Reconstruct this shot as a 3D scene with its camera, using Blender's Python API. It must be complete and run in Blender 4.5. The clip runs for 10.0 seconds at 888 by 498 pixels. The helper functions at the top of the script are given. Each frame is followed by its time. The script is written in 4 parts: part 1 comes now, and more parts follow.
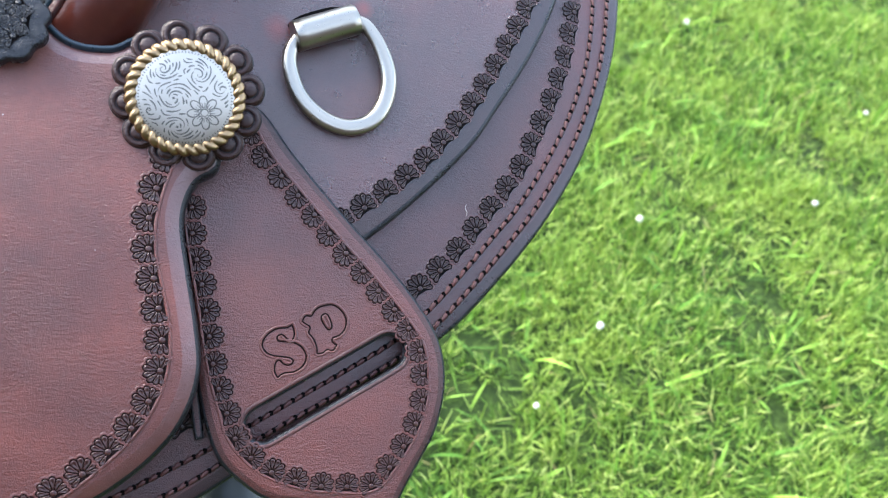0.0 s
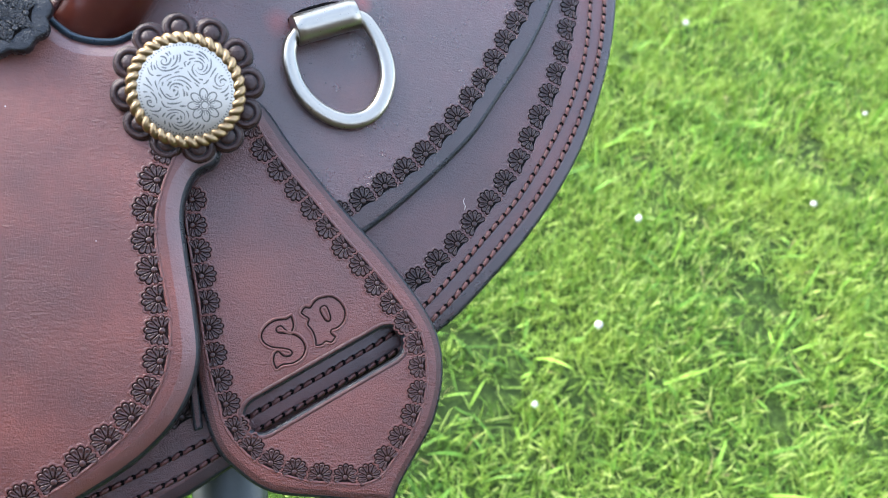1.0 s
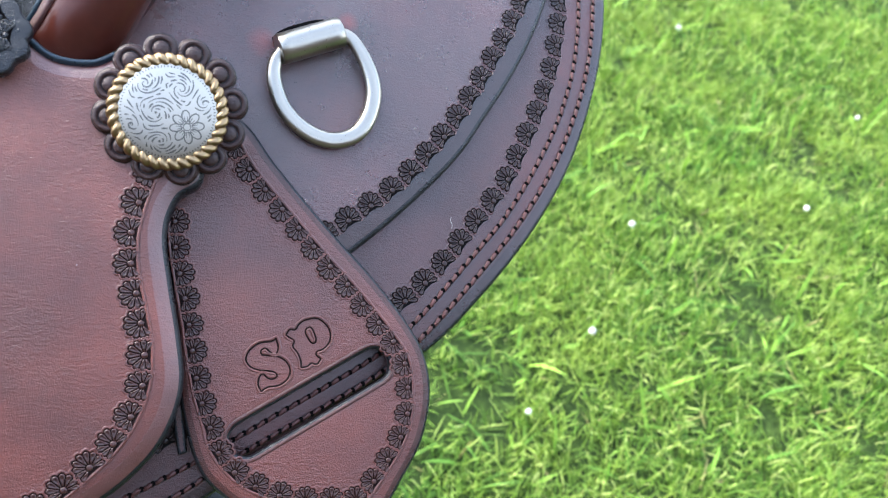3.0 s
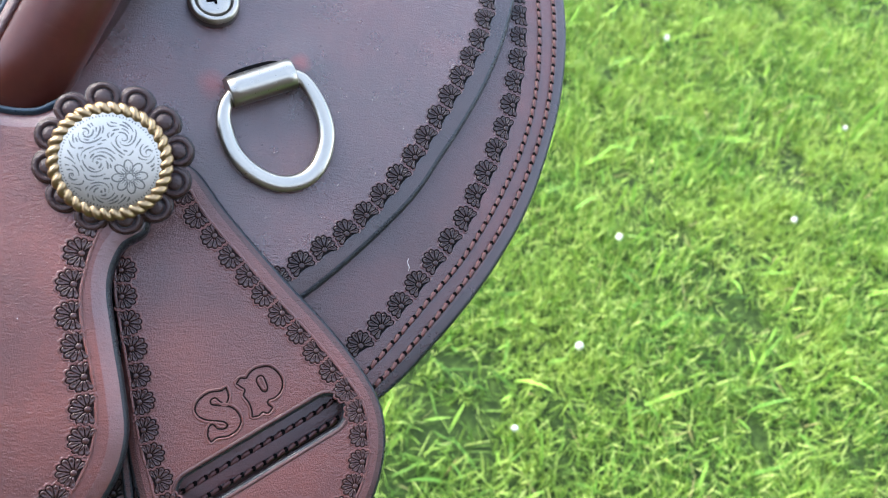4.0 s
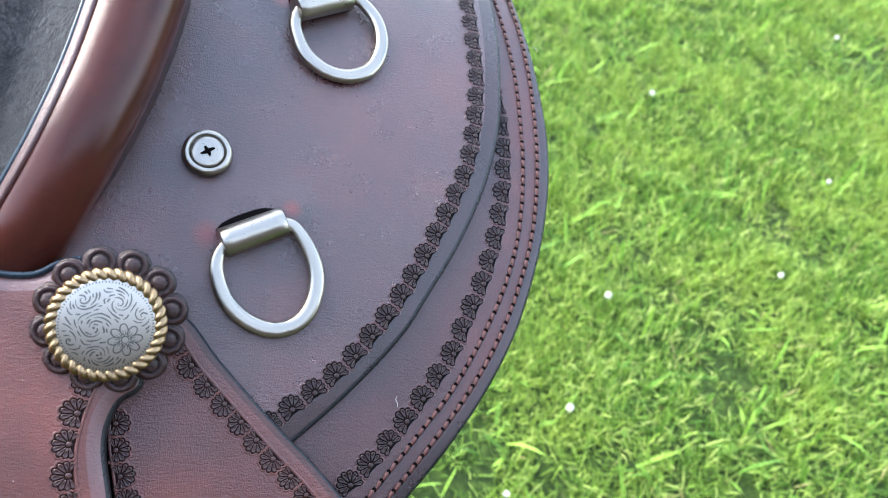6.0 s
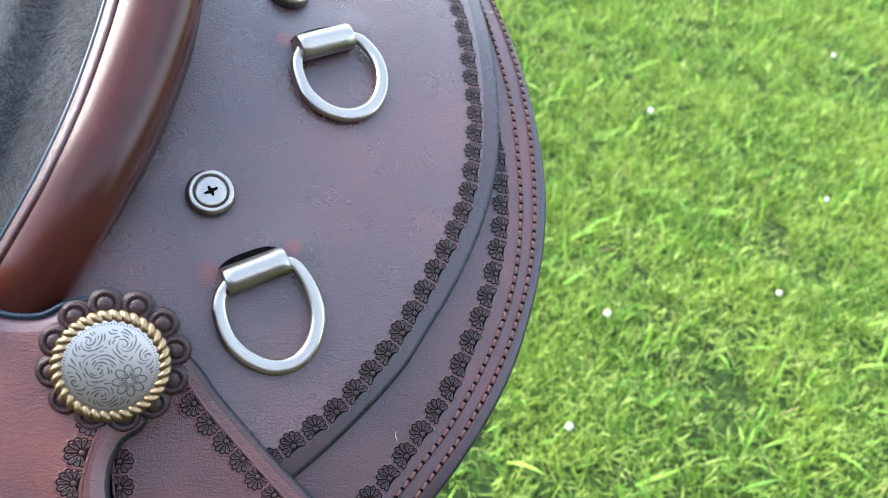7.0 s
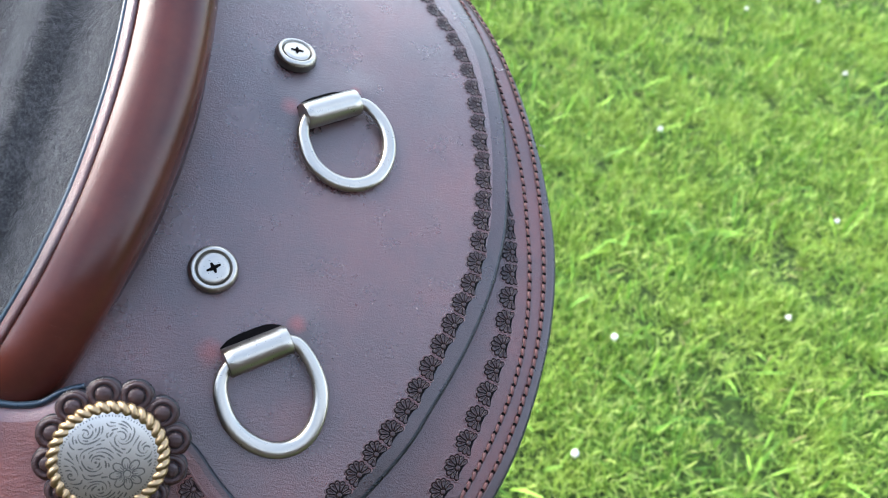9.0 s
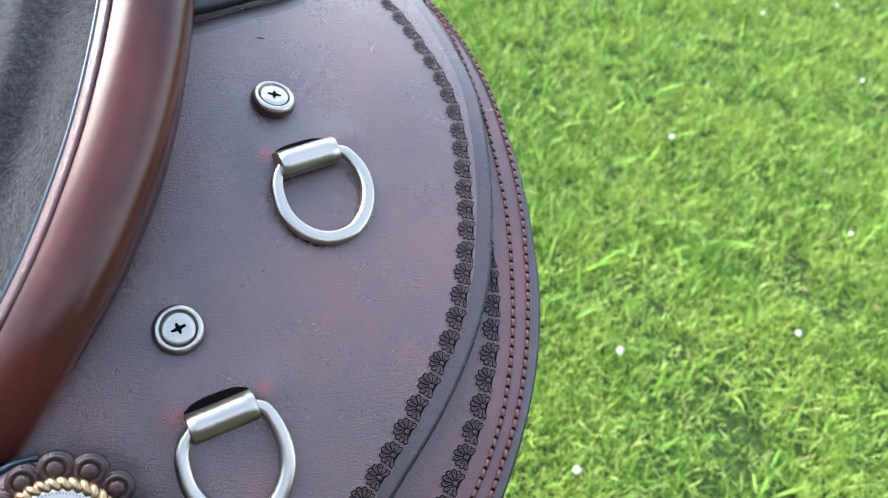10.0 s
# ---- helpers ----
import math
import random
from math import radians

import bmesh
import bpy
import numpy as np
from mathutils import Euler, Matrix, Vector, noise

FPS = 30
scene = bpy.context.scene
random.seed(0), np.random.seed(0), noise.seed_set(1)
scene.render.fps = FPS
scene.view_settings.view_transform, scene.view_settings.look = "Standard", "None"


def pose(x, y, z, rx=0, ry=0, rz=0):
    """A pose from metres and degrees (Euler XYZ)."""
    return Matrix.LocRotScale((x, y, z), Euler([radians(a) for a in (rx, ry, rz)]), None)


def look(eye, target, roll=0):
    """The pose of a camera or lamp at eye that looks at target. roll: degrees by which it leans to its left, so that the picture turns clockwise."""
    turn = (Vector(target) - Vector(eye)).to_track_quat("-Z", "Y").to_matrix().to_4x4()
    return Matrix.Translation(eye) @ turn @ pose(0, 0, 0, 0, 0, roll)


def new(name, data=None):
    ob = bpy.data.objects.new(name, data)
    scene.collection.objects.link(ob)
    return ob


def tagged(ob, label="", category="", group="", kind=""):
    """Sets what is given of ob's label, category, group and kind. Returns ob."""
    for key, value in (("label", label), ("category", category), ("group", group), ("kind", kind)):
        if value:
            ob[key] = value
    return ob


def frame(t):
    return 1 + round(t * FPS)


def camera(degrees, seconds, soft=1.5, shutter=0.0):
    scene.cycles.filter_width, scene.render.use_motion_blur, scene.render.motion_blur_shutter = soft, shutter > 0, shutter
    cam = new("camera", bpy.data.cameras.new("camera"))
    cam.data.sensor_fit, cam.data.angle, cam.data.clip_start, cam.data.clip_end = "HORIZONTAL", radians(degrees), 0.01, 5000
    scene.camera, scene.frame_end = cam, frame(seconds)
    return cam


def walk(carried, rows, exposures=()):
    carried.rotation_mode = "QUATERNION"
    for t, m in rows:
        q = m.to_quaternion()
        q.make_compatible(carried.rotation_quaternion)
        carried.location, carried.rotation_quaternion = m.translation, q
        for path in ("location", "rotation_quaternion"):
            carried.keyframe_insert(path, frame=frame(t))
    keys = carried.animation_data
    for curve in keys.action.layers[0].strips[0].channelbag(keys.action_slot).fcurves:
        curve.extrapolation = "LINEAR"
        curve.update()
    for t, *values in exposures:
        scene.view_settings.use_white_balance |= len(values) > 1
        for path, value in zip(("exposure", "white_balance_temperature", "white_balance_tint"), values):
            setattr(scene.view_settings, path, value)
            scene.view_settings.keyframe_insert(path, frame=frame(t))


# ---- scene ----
cam = camera(58.5, 10.0, soft=1.1)
METRES, EYE, TILT, LEAN, TURN = 0.16, 0.94, -50.35, -6.55, 0.0
ROWS = [
    (0.0, 0.0, 0.0, 0.0, 0.0, 0.0, -0.0),
    (0.5, -0.0025, -0.0096, -0.0047, 0.01, 0.05, -0.05),
    (1.0, 0.0033, -0.0135, -0.0193, -0.03, 0.08, -0.14),
    (1.5, 0.0059, -0.0223, -0.0228, -0.1, 0.12, -0.21),
    (2.0, -0.0003, -0.0273, -0.0254, -0.19, 0.15, -0.22),
    (2.5, 0.0022, -0.019, -0.0046, -0.27, 0.17, -0.13),
    (4.0, 0.122, 0.0293, 0.1137, -0.59, 0.58, 0.42),
    (4.5, 0.1582, 0.0162, 0.1897, -0.75, 1.04, 0.57),
    (5.0, 0.1563, 0.0045, 0.2526, -0.94, 1.67, 0.73),
    (5.5, 0.1356, -0.012, 0.3218, -1.1, 2.38, 0.83),
    (7.0, 0.1374, -0.0713, 0.4342, -1.21, 3.85, 0.81),
    (7.5, 0.1268, -0.0699, 0.4712, -1.17, 4.03, 0.69),
    (8.0, 0.1265, -0.0595, 0.5082, -1.13, 4.12, 0.55),
    (8.5, 0.1146, -0.0555, 0.5626, -1.02, 4.13, 0.39),
    (9.0, 0.1387, -0.0411, 0.6228, -0.77, 4.06, 0.15),
    (9.5, 0.182, -0.009, 0.7065, -0.37, 3.89, -0.22),
    (10.0, 0.229, 0.03, 0.7876, 0.17, 3.64, -0.7),
]
walk(cam, [(t, pose(0, 0, EYE, TILT, LEAN, TURN) @ pose(METRES * x, METRES * y, METRES * z, 90 + pitch, roll, yaw)) for t, x, y, z, yaw, pitch, roll in ROWS], [(0, 2.66), (4, 2.68), (7, 2.62), (10, 2.54)])

# ---------------------------------------------------------------- light
world = bpy.data.worlds.new("sky")
scene.world = world
world.use_nodes = True
wn = world.node_tree.nodes
sky = wn.new("ShaderNodeTexSky")
sky.sky_type, sky.sun_disc = "NISHITA", False
SUN_UP, SUN_ROUND = 40, -60
sky.sun_elevation, sky.sun_rotation = radians(SUN_UP), radians(SUN_ROUND)
sky.air_density, sky.dust_density = 1.2, 1.2
wn["Background"].inputs["Strength"].default_value = 0.15
# thin broken cloud over the whole sky
w_tc, w_noise, w_ramp, w_mix = (wn.new(k) for k in ("ShaderNodeTexCoord", "ShaderNodeTexNoise", "ShaderNodeValToRGB", "ShaderNodeMix"))
w_noise.inputs["Scale"].default_value, w_noise.inputs["Detail"].default_value = 1.6, 6
w_ramp.color_ramp.elements[0].position, w_ramp.color_ramp.elements[1].position = 0.36, 0.74
w_mix.data_type = "RGBA"
w_mix.inputs[7].default_value = (4.4, 5.05, 6.2, 1)
wl = world.node_tree.links
wl.new(w_tc.outputs["Generated"], w_noise.inputs["Vector"])
wl.new(w_noise.outputs["Fac"], w_ramp.inputs[0])
wl.new(w_ramp.outputs[0], w_mix.inputs[0])
wl.new(sky.outputs[0], w_mix.inputs[6])
wl.new(w_mix.outputs[2], wn["Background"].inputs["Color"])
sun = new("sun", bpy.data.lights.new("sun", "SUN"))
sun.data.energy, sun.data.angle, sun.data.color = 1.25, radians(36), (1.0, 0.98, 0.94)
SUN_FROM = Vector((math.sin(radians(SUN_ROUND)) * math.cos(radians(SUN_UP)), math.cos(radians(SUN_ROUND)) * math.cos(radians(SUN_UP)), math.sin(radians(SUN_UP))))
sun.matrix_world = look(SUN_FROM * 20, (0, 0, 0))
cam.data.dof.use_dof = True
cam.data.dof.focus_distance = 0.31
cam.data.dof.aperture_fstop = 16

# ---------------------------------------------------------------- saddle surface
# millimetres along the saddle (u), up its slope (v) and off it (h)
ORIGIN = Vector((0.0130, 0.2292, 0.7266))
AX_U, AX_V, AX_N = Vector((0.9808, 0.0900, -0.1730)), Vector((0.0, 0.8871, 0.4615)), Vector((0.1950, -0.4527, 0.8701))


def rise(u, v):
    """The bulge of the saddle's side over its mean plane."""
    u, v = u / 100, v / 100
    return -0.57 + 0.97 * u + 7.27 * v + 0.18 * u * u - 2.76 * u * v - 6.15 * v * v - 1.13 * v ** 3


def at(u, v, h=0.0):
    return ORIGIN + (AX_U * u + AX_V * v + AX_N * (rise(u, v) + h)) / 1000


def seat_frame(u, v, h=0.0, turn=0.0):
    """A frame on the surface: x turned by that many degrees from u, z off the surface. One unit is a metre."""
    c, e = at(u, v, h(u, v) if callable(h) else h), 0.8
    du, dv = ((at(u + a, v + b, h(u + a, v + b) if callable(h) else h) - c).normalized() for a, b in ((e, 0), (0, e)))
    nz = du.cross(dv).normalized()
    x = (du * math.cos(radians(turn)) + dv * math.sin(radians(turn)))
    x = (x - nz * x.dot(nz)).normalized()
    m = Matrix((x, nz.cross(x), nz)).transposed().to_4x4()
    m.translation = c
    return m


# ---------------------------------------------------------------- materials


class Nodes:
    """A small wrapper that makes and links shader nodes."""

    def __init__(self, name):
        self.mat = bpy.data.materials.new(name)
        self.mat.use_nodes = True
        self.tree = self.mat.node_tree
        self.bsdf = self.tree.nodes["Principled BSDF"]

    def add(self, kind, operation="", feature=""):
        node = self.tree.nodes.new(kind)
        if operation:
            node.operation = operation
        if feature:
            node.feature = feature
        return node

    def link(self, a, b):
        self.tree.links.new(a, b)

    def coords(self, stretch=(1, 1, 1)):
        tc, mp = self.add("ShaderNodeTexCoord"), self.add("ShaderNodeMapping")
        mp.inputs["Scale"].default_value = stretch
        self.link(tc.outputs["Object"], mp.inputs["Vector"])
        return mp.outputs[0]

    def noise(self, vec, scale, detail=3.0, rough=0.55):
        n = self.add("ShaderNodeTexNoise")
        n.inputs["Scale"].default_value, n.inputs["Detail"].default_value, n.inputs["Roughness"].default_value = scale, detail, rough
        self.link(vec, n.inputs["Vector"])
        return n.outputs["Fac"]

    def ramp(self, fac, stops):
        r = self.add("ShaderNodeValToRGB")
        e = r.color_ramp.elements
        while len(e) < len(stops):
            e.new(0.5)
        for el, (at, col) in zip(e, stops):
            el.position, el.color = at, (*col, 1)
        self.link(fac, r.inputs[0])
        return r.outputs[0]

    def math(self, op, a, b):
        m = self.add("ShaderNodeMath", operation=op)
        for i, x in enumerate((a, b)):
            if isinstance(x, (int, float)):
                m.inputs[i].default_value = x
            else:
                self.link(x, m.inputs[i])
        return m.outputs[0]

    def mix(self, fac, a, b, blend="MIX"):
        m = self.add("ShaderNodeMix")
        m.data_type, m.blend_type = "RGBA", blend
        for sock, x in ((m.inputs[0], fac), (m.inputs[6], a), (m.inputs[7], b)):
            if isinstance(x, (int, float)):
                sock.default_value = x
            elif isinstance(x, tuple):
                sock.default_value = (*x, 1)
            else:
                self.link(x, sock)
        return m.outputs[2]

    def bump(self, height, dist, strength=1.0, normal=None):
        b = self.add("ShaderNodeBump")
        b.inputs["Distance"].default_value, b.inputs["Strength"].default_value = dist, strength
        self.link(height, b.inputs["Height"])
        if normal:
            self.link(normal, b.inputs["Normal"])
        return b.outputs[0]

    def set(self, **values):
        names = dict(color="Base Color", rough="Roughness", metal="Metallic", normal="Normal", coat="Coat Weight", coat_rough="Coat Roughness",
                     spec="Specular IOR Level", sheen="Sheen Weight", sheen_rough="Sheen Roughness", sheen_tint="Sheen Tint", trans="Transmission Weight")
        for key, x in values.items():
            sock = self.bsdf.inputs[names[key]]
            if isinstance(x, (int, float)):
                sock.default_value = x
            elif isinstance(x, tuple):
                sock.default_value = (*x, 1)
            else:
                self.link(x, sock)
        return self.mat


def leather(name, dark, mid, light, rough=0.4, grain=1.0, dust=0.35, worn=(), spec=0.6, coat=0.0):
    """Oiled, hand-dyed leather: cloudy dye, fine pores, faint scuffs and dust."""
    n = Nodes(name)
    v = n.coords()
    cloud = n.noise(v, 17, 5, 0.62)
    fine = n.noise(v, 420, 4)
    col = n.ramp(cloud, [(0.33, dark), (0.5, mid), (0.68, light)])
    col = n.mix(n.math("MULTIPLY", fine, 0.55), col, dark)
    scuff_v = n.coords((1, 3.5, 1.5))
    scuff = n.ramp(n.noise(scuff_v, 260, 6, 0.75), [(0.62, (0, 0, 0)), (0.75, (1, 1, 1))])
    col = n.mix(n.math("MULTIPLY", scuff, 0.25 * dust), col, (0.4, 0.27, 0.22))
    speck = n.add("ShaderNodeTexVoronoi", feature="F1")
    speck.inputs["Scale"].default_value = 160
    n.link(v, speck.inputs["Vector"])
    dot = n.math("LESS_THAN", speck.outputs["Distance"], 0.035)
    keep = n.math("GREATER_THAN", n.noise(v, 75, 1), 0.62)
    col = n.mix(n.math("MULTIPLY", n.math("MULTIPLY", dot, keep), 0.8 * dust), col, (0.6, 0.58, 0.55))
    for place, size in worn:
        d = n.add("ShaderNodeVectorMath", operation="DISTANCE")
        n.link(v, d.inputs[0])
        d.inputs[1].default_value = place
        near = n.ramp(n.math("ADD", n.math("DIVIDE", d.outputs["Value"], size), n.math("MULTIPLY", n.noise(v, 130, 3), 0.5)), [(0.35, (1, 1, 1)), (1.0, (0, 0, 0))])
        col = n.mix(n.math("MULTIPLY", near, 0.85), col, (0.17, 0.0150, 0.0075))
    pores = n.add("ShaderNodeTexVoronoi", feature="DISTANCE_TO_EDGE")
    pores.inputs["Scale"].default_value = 1500
    warp = n.add("ShaderNodeVectorMath", operation="ADD")
    n.link(n.coords((1, 0.55, 1)), warp.inputs[0])
    nz = n.add("ShaderNodeTexNoise")
    nz.inputs["Scale"].default_value = 600
    sc = n.add("ShaderNodeVectorMath", operation="SCALE")
    sc.inputs["Scale"].default_value = 0.0012
    n.link(v, nz.inputs["Vector"])
    n.link(nz.outputs["Color"], sc.inputs[0])
    n.link(sc.outputs[0], warp.inputs[1])
    n.link(warp.outputs[0], pores.inputs["Vector"])
    grain_h = n.math("ADD", n.math("MINIMUM", pores.outputs["Distance"], 0.25), n.math("MULTIPLY", n.noise(v, 900, 3), 0.5))
    nrm = n.bump(grain_h, 0.00026 * grain, 1.0)
    # fine creases that run across the hide, deeper in some patches than in others
    creases = n.noise(n.coords((0.55, 1.7, 1.7)), 620, 4, 0.7)
    deep = n.math("ADD", n.math("MULTIPLY", n.noise(v, 24, 3), 1.5), -0.15)
    nrm = n.bump(n.math("MULTIPLY", creases, deep), 0.00055 * grain, 0.9, nrm)
    nrm = n.bump(n.noise(v, 55, 3), 0.0009, 0.18, nrm)
    r = n.math("ADD", n.math("MULTIPLY", n.noise(v, 60, 4), 0.22), rough - 0.1)
    r = n.math("ADD", r, n.math("MULTIPLY", fine, 0.08))
    return n.set(color=col, rough=r, normal=nrm, spec=spec, coat=coat, coat_rough=rough - 0.02)


DARK_DYE = ((0.032, 0.0098, 0.0092), (0.060, 0.0160, 0.0140), (0.100, 0.0230, 0.0175))
RED_DYE = ((0.060, 0.0132, 0.0094), (0.104, 0.0210, 0.0130), (0.150, 0.0305, 0.0168))
LEATHER = leather("oiled_brown_leather", *DARK_DYE, 0.29, 0.8, spec=0.7, coat=0.15)
LEATHER_UPPER = leather("worn_upper_leather", *DARK_DYE, 0.25, 0.95, 0.15,
                        [(at(-57, 35, 6), 0.009), (at(-26, 49, 6), 0.006), (at(-37, 144, 6), 0.007), (at(-9, 158, 6), 0.004)], spec=0.85, coat=0.35)
LEATHER_RED = leather("chestnut_leather", *RED_DYE, 0.34, 1.0, 0.6, spec=0.85)
LEATHER_PANEL = leather("worn_chestnut_leather", (0.062, 0.0140, 0.0096), (0.124, 0.0275, 0.0170), (0.205, 0.0490, 0.0290), 0.34, 0.75, 0.9, spec=0.75)
LEATHER_ROLL = leather("smooth_chestnut_leather", (0.034, 0.0085, 0.0060), (0.060, 0.0140, 0.0090), (0.088, 0.0205, 0.0125), 0.17, 0.15, 0.25, spec=0.30)
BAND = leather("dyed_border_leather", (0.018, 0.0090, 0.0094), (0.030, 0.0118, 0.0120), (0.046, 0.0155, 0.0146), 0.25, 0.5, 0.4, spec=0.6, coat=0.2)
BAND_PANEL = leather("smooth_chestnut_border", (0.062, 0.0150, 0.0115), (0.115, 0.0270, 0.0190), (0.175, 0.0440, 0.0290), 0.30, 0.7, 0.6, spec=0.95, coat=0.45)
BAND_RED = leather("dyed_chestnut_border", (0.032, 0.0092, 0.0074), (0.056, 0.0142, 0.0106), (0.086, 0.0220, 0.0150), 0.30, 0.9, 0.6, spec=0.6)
EDGE = leather("burnished_edge", (0.006, 0.007, 0.0095), (0.010, 0.011, 0.014), (0.018, 0.018, 0.020), 0.24, 0.8, 0.4, spec=0.4)
STAMP = leather("tooled_leather", (0.012, 0.0050, 0.0048), (0.024, 0.0080, 0.0070), (0.040, 0.0120, 0.0094), 0.27, 0.3, 0.2, spec=0.45)
STAMP_RED = leather("tooled_chestnut_leather", (0.026, 0.0075, 0.0056), (0.048, 0.0125, 0.0085), (0.076, 0.0190, 0.0122), 0.30, 0.3, 0.3, spec=0.6)


def plain(name, color, rough, metal=0.0, scale=400.0, bump=0.0002, vary=0.4, spec=0.5):
    n = Nodes(name)
    v = n.coords()
    f = n.noise(v, scale, 4)
    g = n.noise(v, scale * 0.12, 3)
    col = n.mix(n.math("MULTIPLY", n.math("ADD", f, g), vary), color, tuple(c * 0.35 for c in color))
    r = n.math("ADD", n.math("MULTIPLY", f, 0.2), rough - 0.1)
    return n.set(color=col, rough=r, metal=metal, normal=n.bump(f, bump, 0.5), spec=spec)


# near-black colours that paint the shade of pressed-in stamps and letters
IMPRESS = plain("stamp_shade", (0.0045, 0.0030, 0.0030), 0.7, spec=0.1)
IMPRESS_RED = plain("chestnut_stamp_shade", (0.013, 0.0050, 0.0042), 0.7, spec=0.12)
THREAD = plain("waxed_thread", (0.100, 0.028, 0.022), 0.5, 0, 2200, 0.0003)
HOLE = plain("hole_black", (0.004, 0.003, 0.003), 0.9, spec=0.05)
ROSETTE = leather("rosette_leather", (0.020, 0.0080, 0.0075), (0.036, 0.0130, 0.0110), (0.056, 0.0190, 0.0150), 0.34, 0.8, 0.6, spec=0.45)
NICKEL = plain("antique_nickel", (0.41, 0.375, 0.32), 0.31, 1.0, 900, 0.00002, 0.16)
NICKEL_DARK = plain("darkened_nickel", (0.21, 0.195, 0.168), 0.38, 1.0, 700, 0.00006, 0.3)
SILVER = plain("engraved_silver", (0.53, 0.49, 0.425), 0.40, 1.0, 1500, 0.00005, 0.15)
TARNISH = plain("silver_tarnish", (0.20, 0.192, 0.176), 0.42, 1.0, 900, 0.00005, 0.3)
BRASS = plain("aged_brass_rope", (0.40, 0.275, 0.15), 0.40, 1.0, 600, 0.0001, 0.3)
# dark edge with the sky's blue highlight painted into its base colour
EDGE_SKY = plain("sky_tinted_edge", (0.022, 0.040, 0.056), 0.30, 0.0, 500, 0.0003, 0.3, spec=0.5)
STEEL = plain("grey_painted_steel", (0.034, 0.043, 0.040), 0.4, 0.0, 200, 0.0002, 0.2)
FLEECE = plain("wool_fleece_lining", (0.30, 0.26, 0.21), 0.95, 0, 700, 0.002, 0.5)
SCRATCH = plain("leather_nick", (0.17, 0.075, 0.055), 0.6)


def suede_material():
    n = Nodes("grey_suede")
    v = n.coords()
    nap = n.noise(n.coords((1.0, 0.6, 1.0)), 1100, 5, 0.8)
    tuft = n.noise(v, 320, 3, 0.6)
    patch = n.noise(n.coords((1, 0.35, 1)), 45, 4)
    mixd = n.math("ADD", n.math("MULTIPLY", nap, 0.55), n.math("ADD", n.math("MULTIPLY", tuft, 0.2), n.math("MULTIPLY", patch, 0.25)))
    col = n.ramp(mixd, [(0.38, (0.010, 0.010, 0.0105)), (0.50, (0.030, 0.0295, 0.030)), (0.60, (0.085, 0.082, 0.080))])
    nrm = n.bump(n.math("ADD", nap, tuft), 0.0012, 1.0)
    return n.set(color=col, rough=0.9, normal=nrm, sheen=0.45, sheen_rough=0.35, sheen_tint=(0.95, 0.94, 0.93), spec=0.15)


SUEDE = suede_material()


def grass_material(name, stops, dry):
    n = Nodes(name)
    geo = n.add("ShaderNodeNewGeometry")
    rnd = geo.outputs["Random Per Island"]
    col = n.ramp(rnd, stops)
    v = n.coords()
    patch = n.noise(v, 5, 4)
    col = n.mix(n.ramp(patch, [(0.42, (0, 0, 0)), (0.66, (0.45, 0.45, 0.45))]), col, dry)
    col = n.mix(0.22, col, n.ramp(n.noise(v, 160, 2), [(0.3, (0.03, 0.07, 0.008)), (0.7, (0.30, 0.42, 0.06))]))
    n.set(color=col, rough=0.6, spec=0.25)
    tr = n.add("ShaderNodeBsdfTranslucent")
    n.link(col, tr.inputs["Color"])
    mx = n.add("ShaderNodeMixShader")
    mx.inputs[0].default_value = 0.28
    n.link(n.bsdf.outputs[0], mx.inputs[1])
    n.link(tr.outputs[0], mx.inputs[2])
    n.link(mx.outputs[0], n.tree.nodes["Material Output"].inputs["Surface"])
    return n.mat


BROAD = grass_material("broad_grass_blade", [(0.0, (0.045, 0.13, 0.022)), (0.6, (0.12, 0.31, 0.040)), (1.0, (0.36, 0.60, 0.085))], (0.30, 0.50, 0.07))
GRASS = grass_material("grass_blade", [(0.0, (0.026, 0.085, 0.012)), (0.4, (0.085, 0.225, 0.028)), (0.75, (0.28, 0.45, 0.066)), (1.0, (0.68, 0.78, 0.25))], (0.38, 0.49, 0.085))
DRY = grass_material("dry_grass", [(0.0, (0.30, 0.25, 0.10)), (1.0, (0.45, 0.36, 0.18))], (0.36, 0.28, 0.13))


def lawn_material():
    n = Nodes("lawn_soil")
    v = n.coords()
    a, b = n.noise(v, 60, 6, 0.7), n.noise(v, 3, 4)
    col = n.ramp(a, [(0.34, (0.006, 0.013, 0.004)), (0.52, (0.022, 0.044, 0.008)), (0.70, (0.085, 0.135, 0.026))])
    col = n.mix(n.math("MULTIPLY", b, 0.3), col, (0.050, 0.092, 0.014))
    return n.set(color=col, rough=0.9, normal=n.bump(a, 0.01, 0.8), spec=0.2)


LAWN = lawn_material()
PETAL = plain("white_clover_petals", (0.80, 0.80, 0.74), 0.6, 0, 900, 0.0006, 0.12)
STALK = plain("green_stalk", (0.10, 0.22, 0.03), 0.5)

# ---------------------------------------------------------------- mesh tools


def mesh_of(name, verts, faces, mats, index=None, smooth=True):
    me = bpy.data.meshes.new(name)
    me.from_pydata([tuple(v) for v in verts], [], faces)
    for m in mats if isinstance(mats, (list, tuple)) else [mats]:
        me.materials.append(m)
    if index is not None:
        me.polygons.foreach_set("material_index", index)
    me.polygons.foreach_set("use_smooth", [smooth] * len(faces))
    me.update()
    return me


STANDS = {}  # where each thing and part stands in the world


def thing(name, place, label, category, group="", kind=""):
    ob = new(name)
    ob.empty_display_size = 0.01
    ob.location = place
    STANDS[ob.name] = Matrix.Translation(place)
    return tagged(ob, label, category, group, kind)


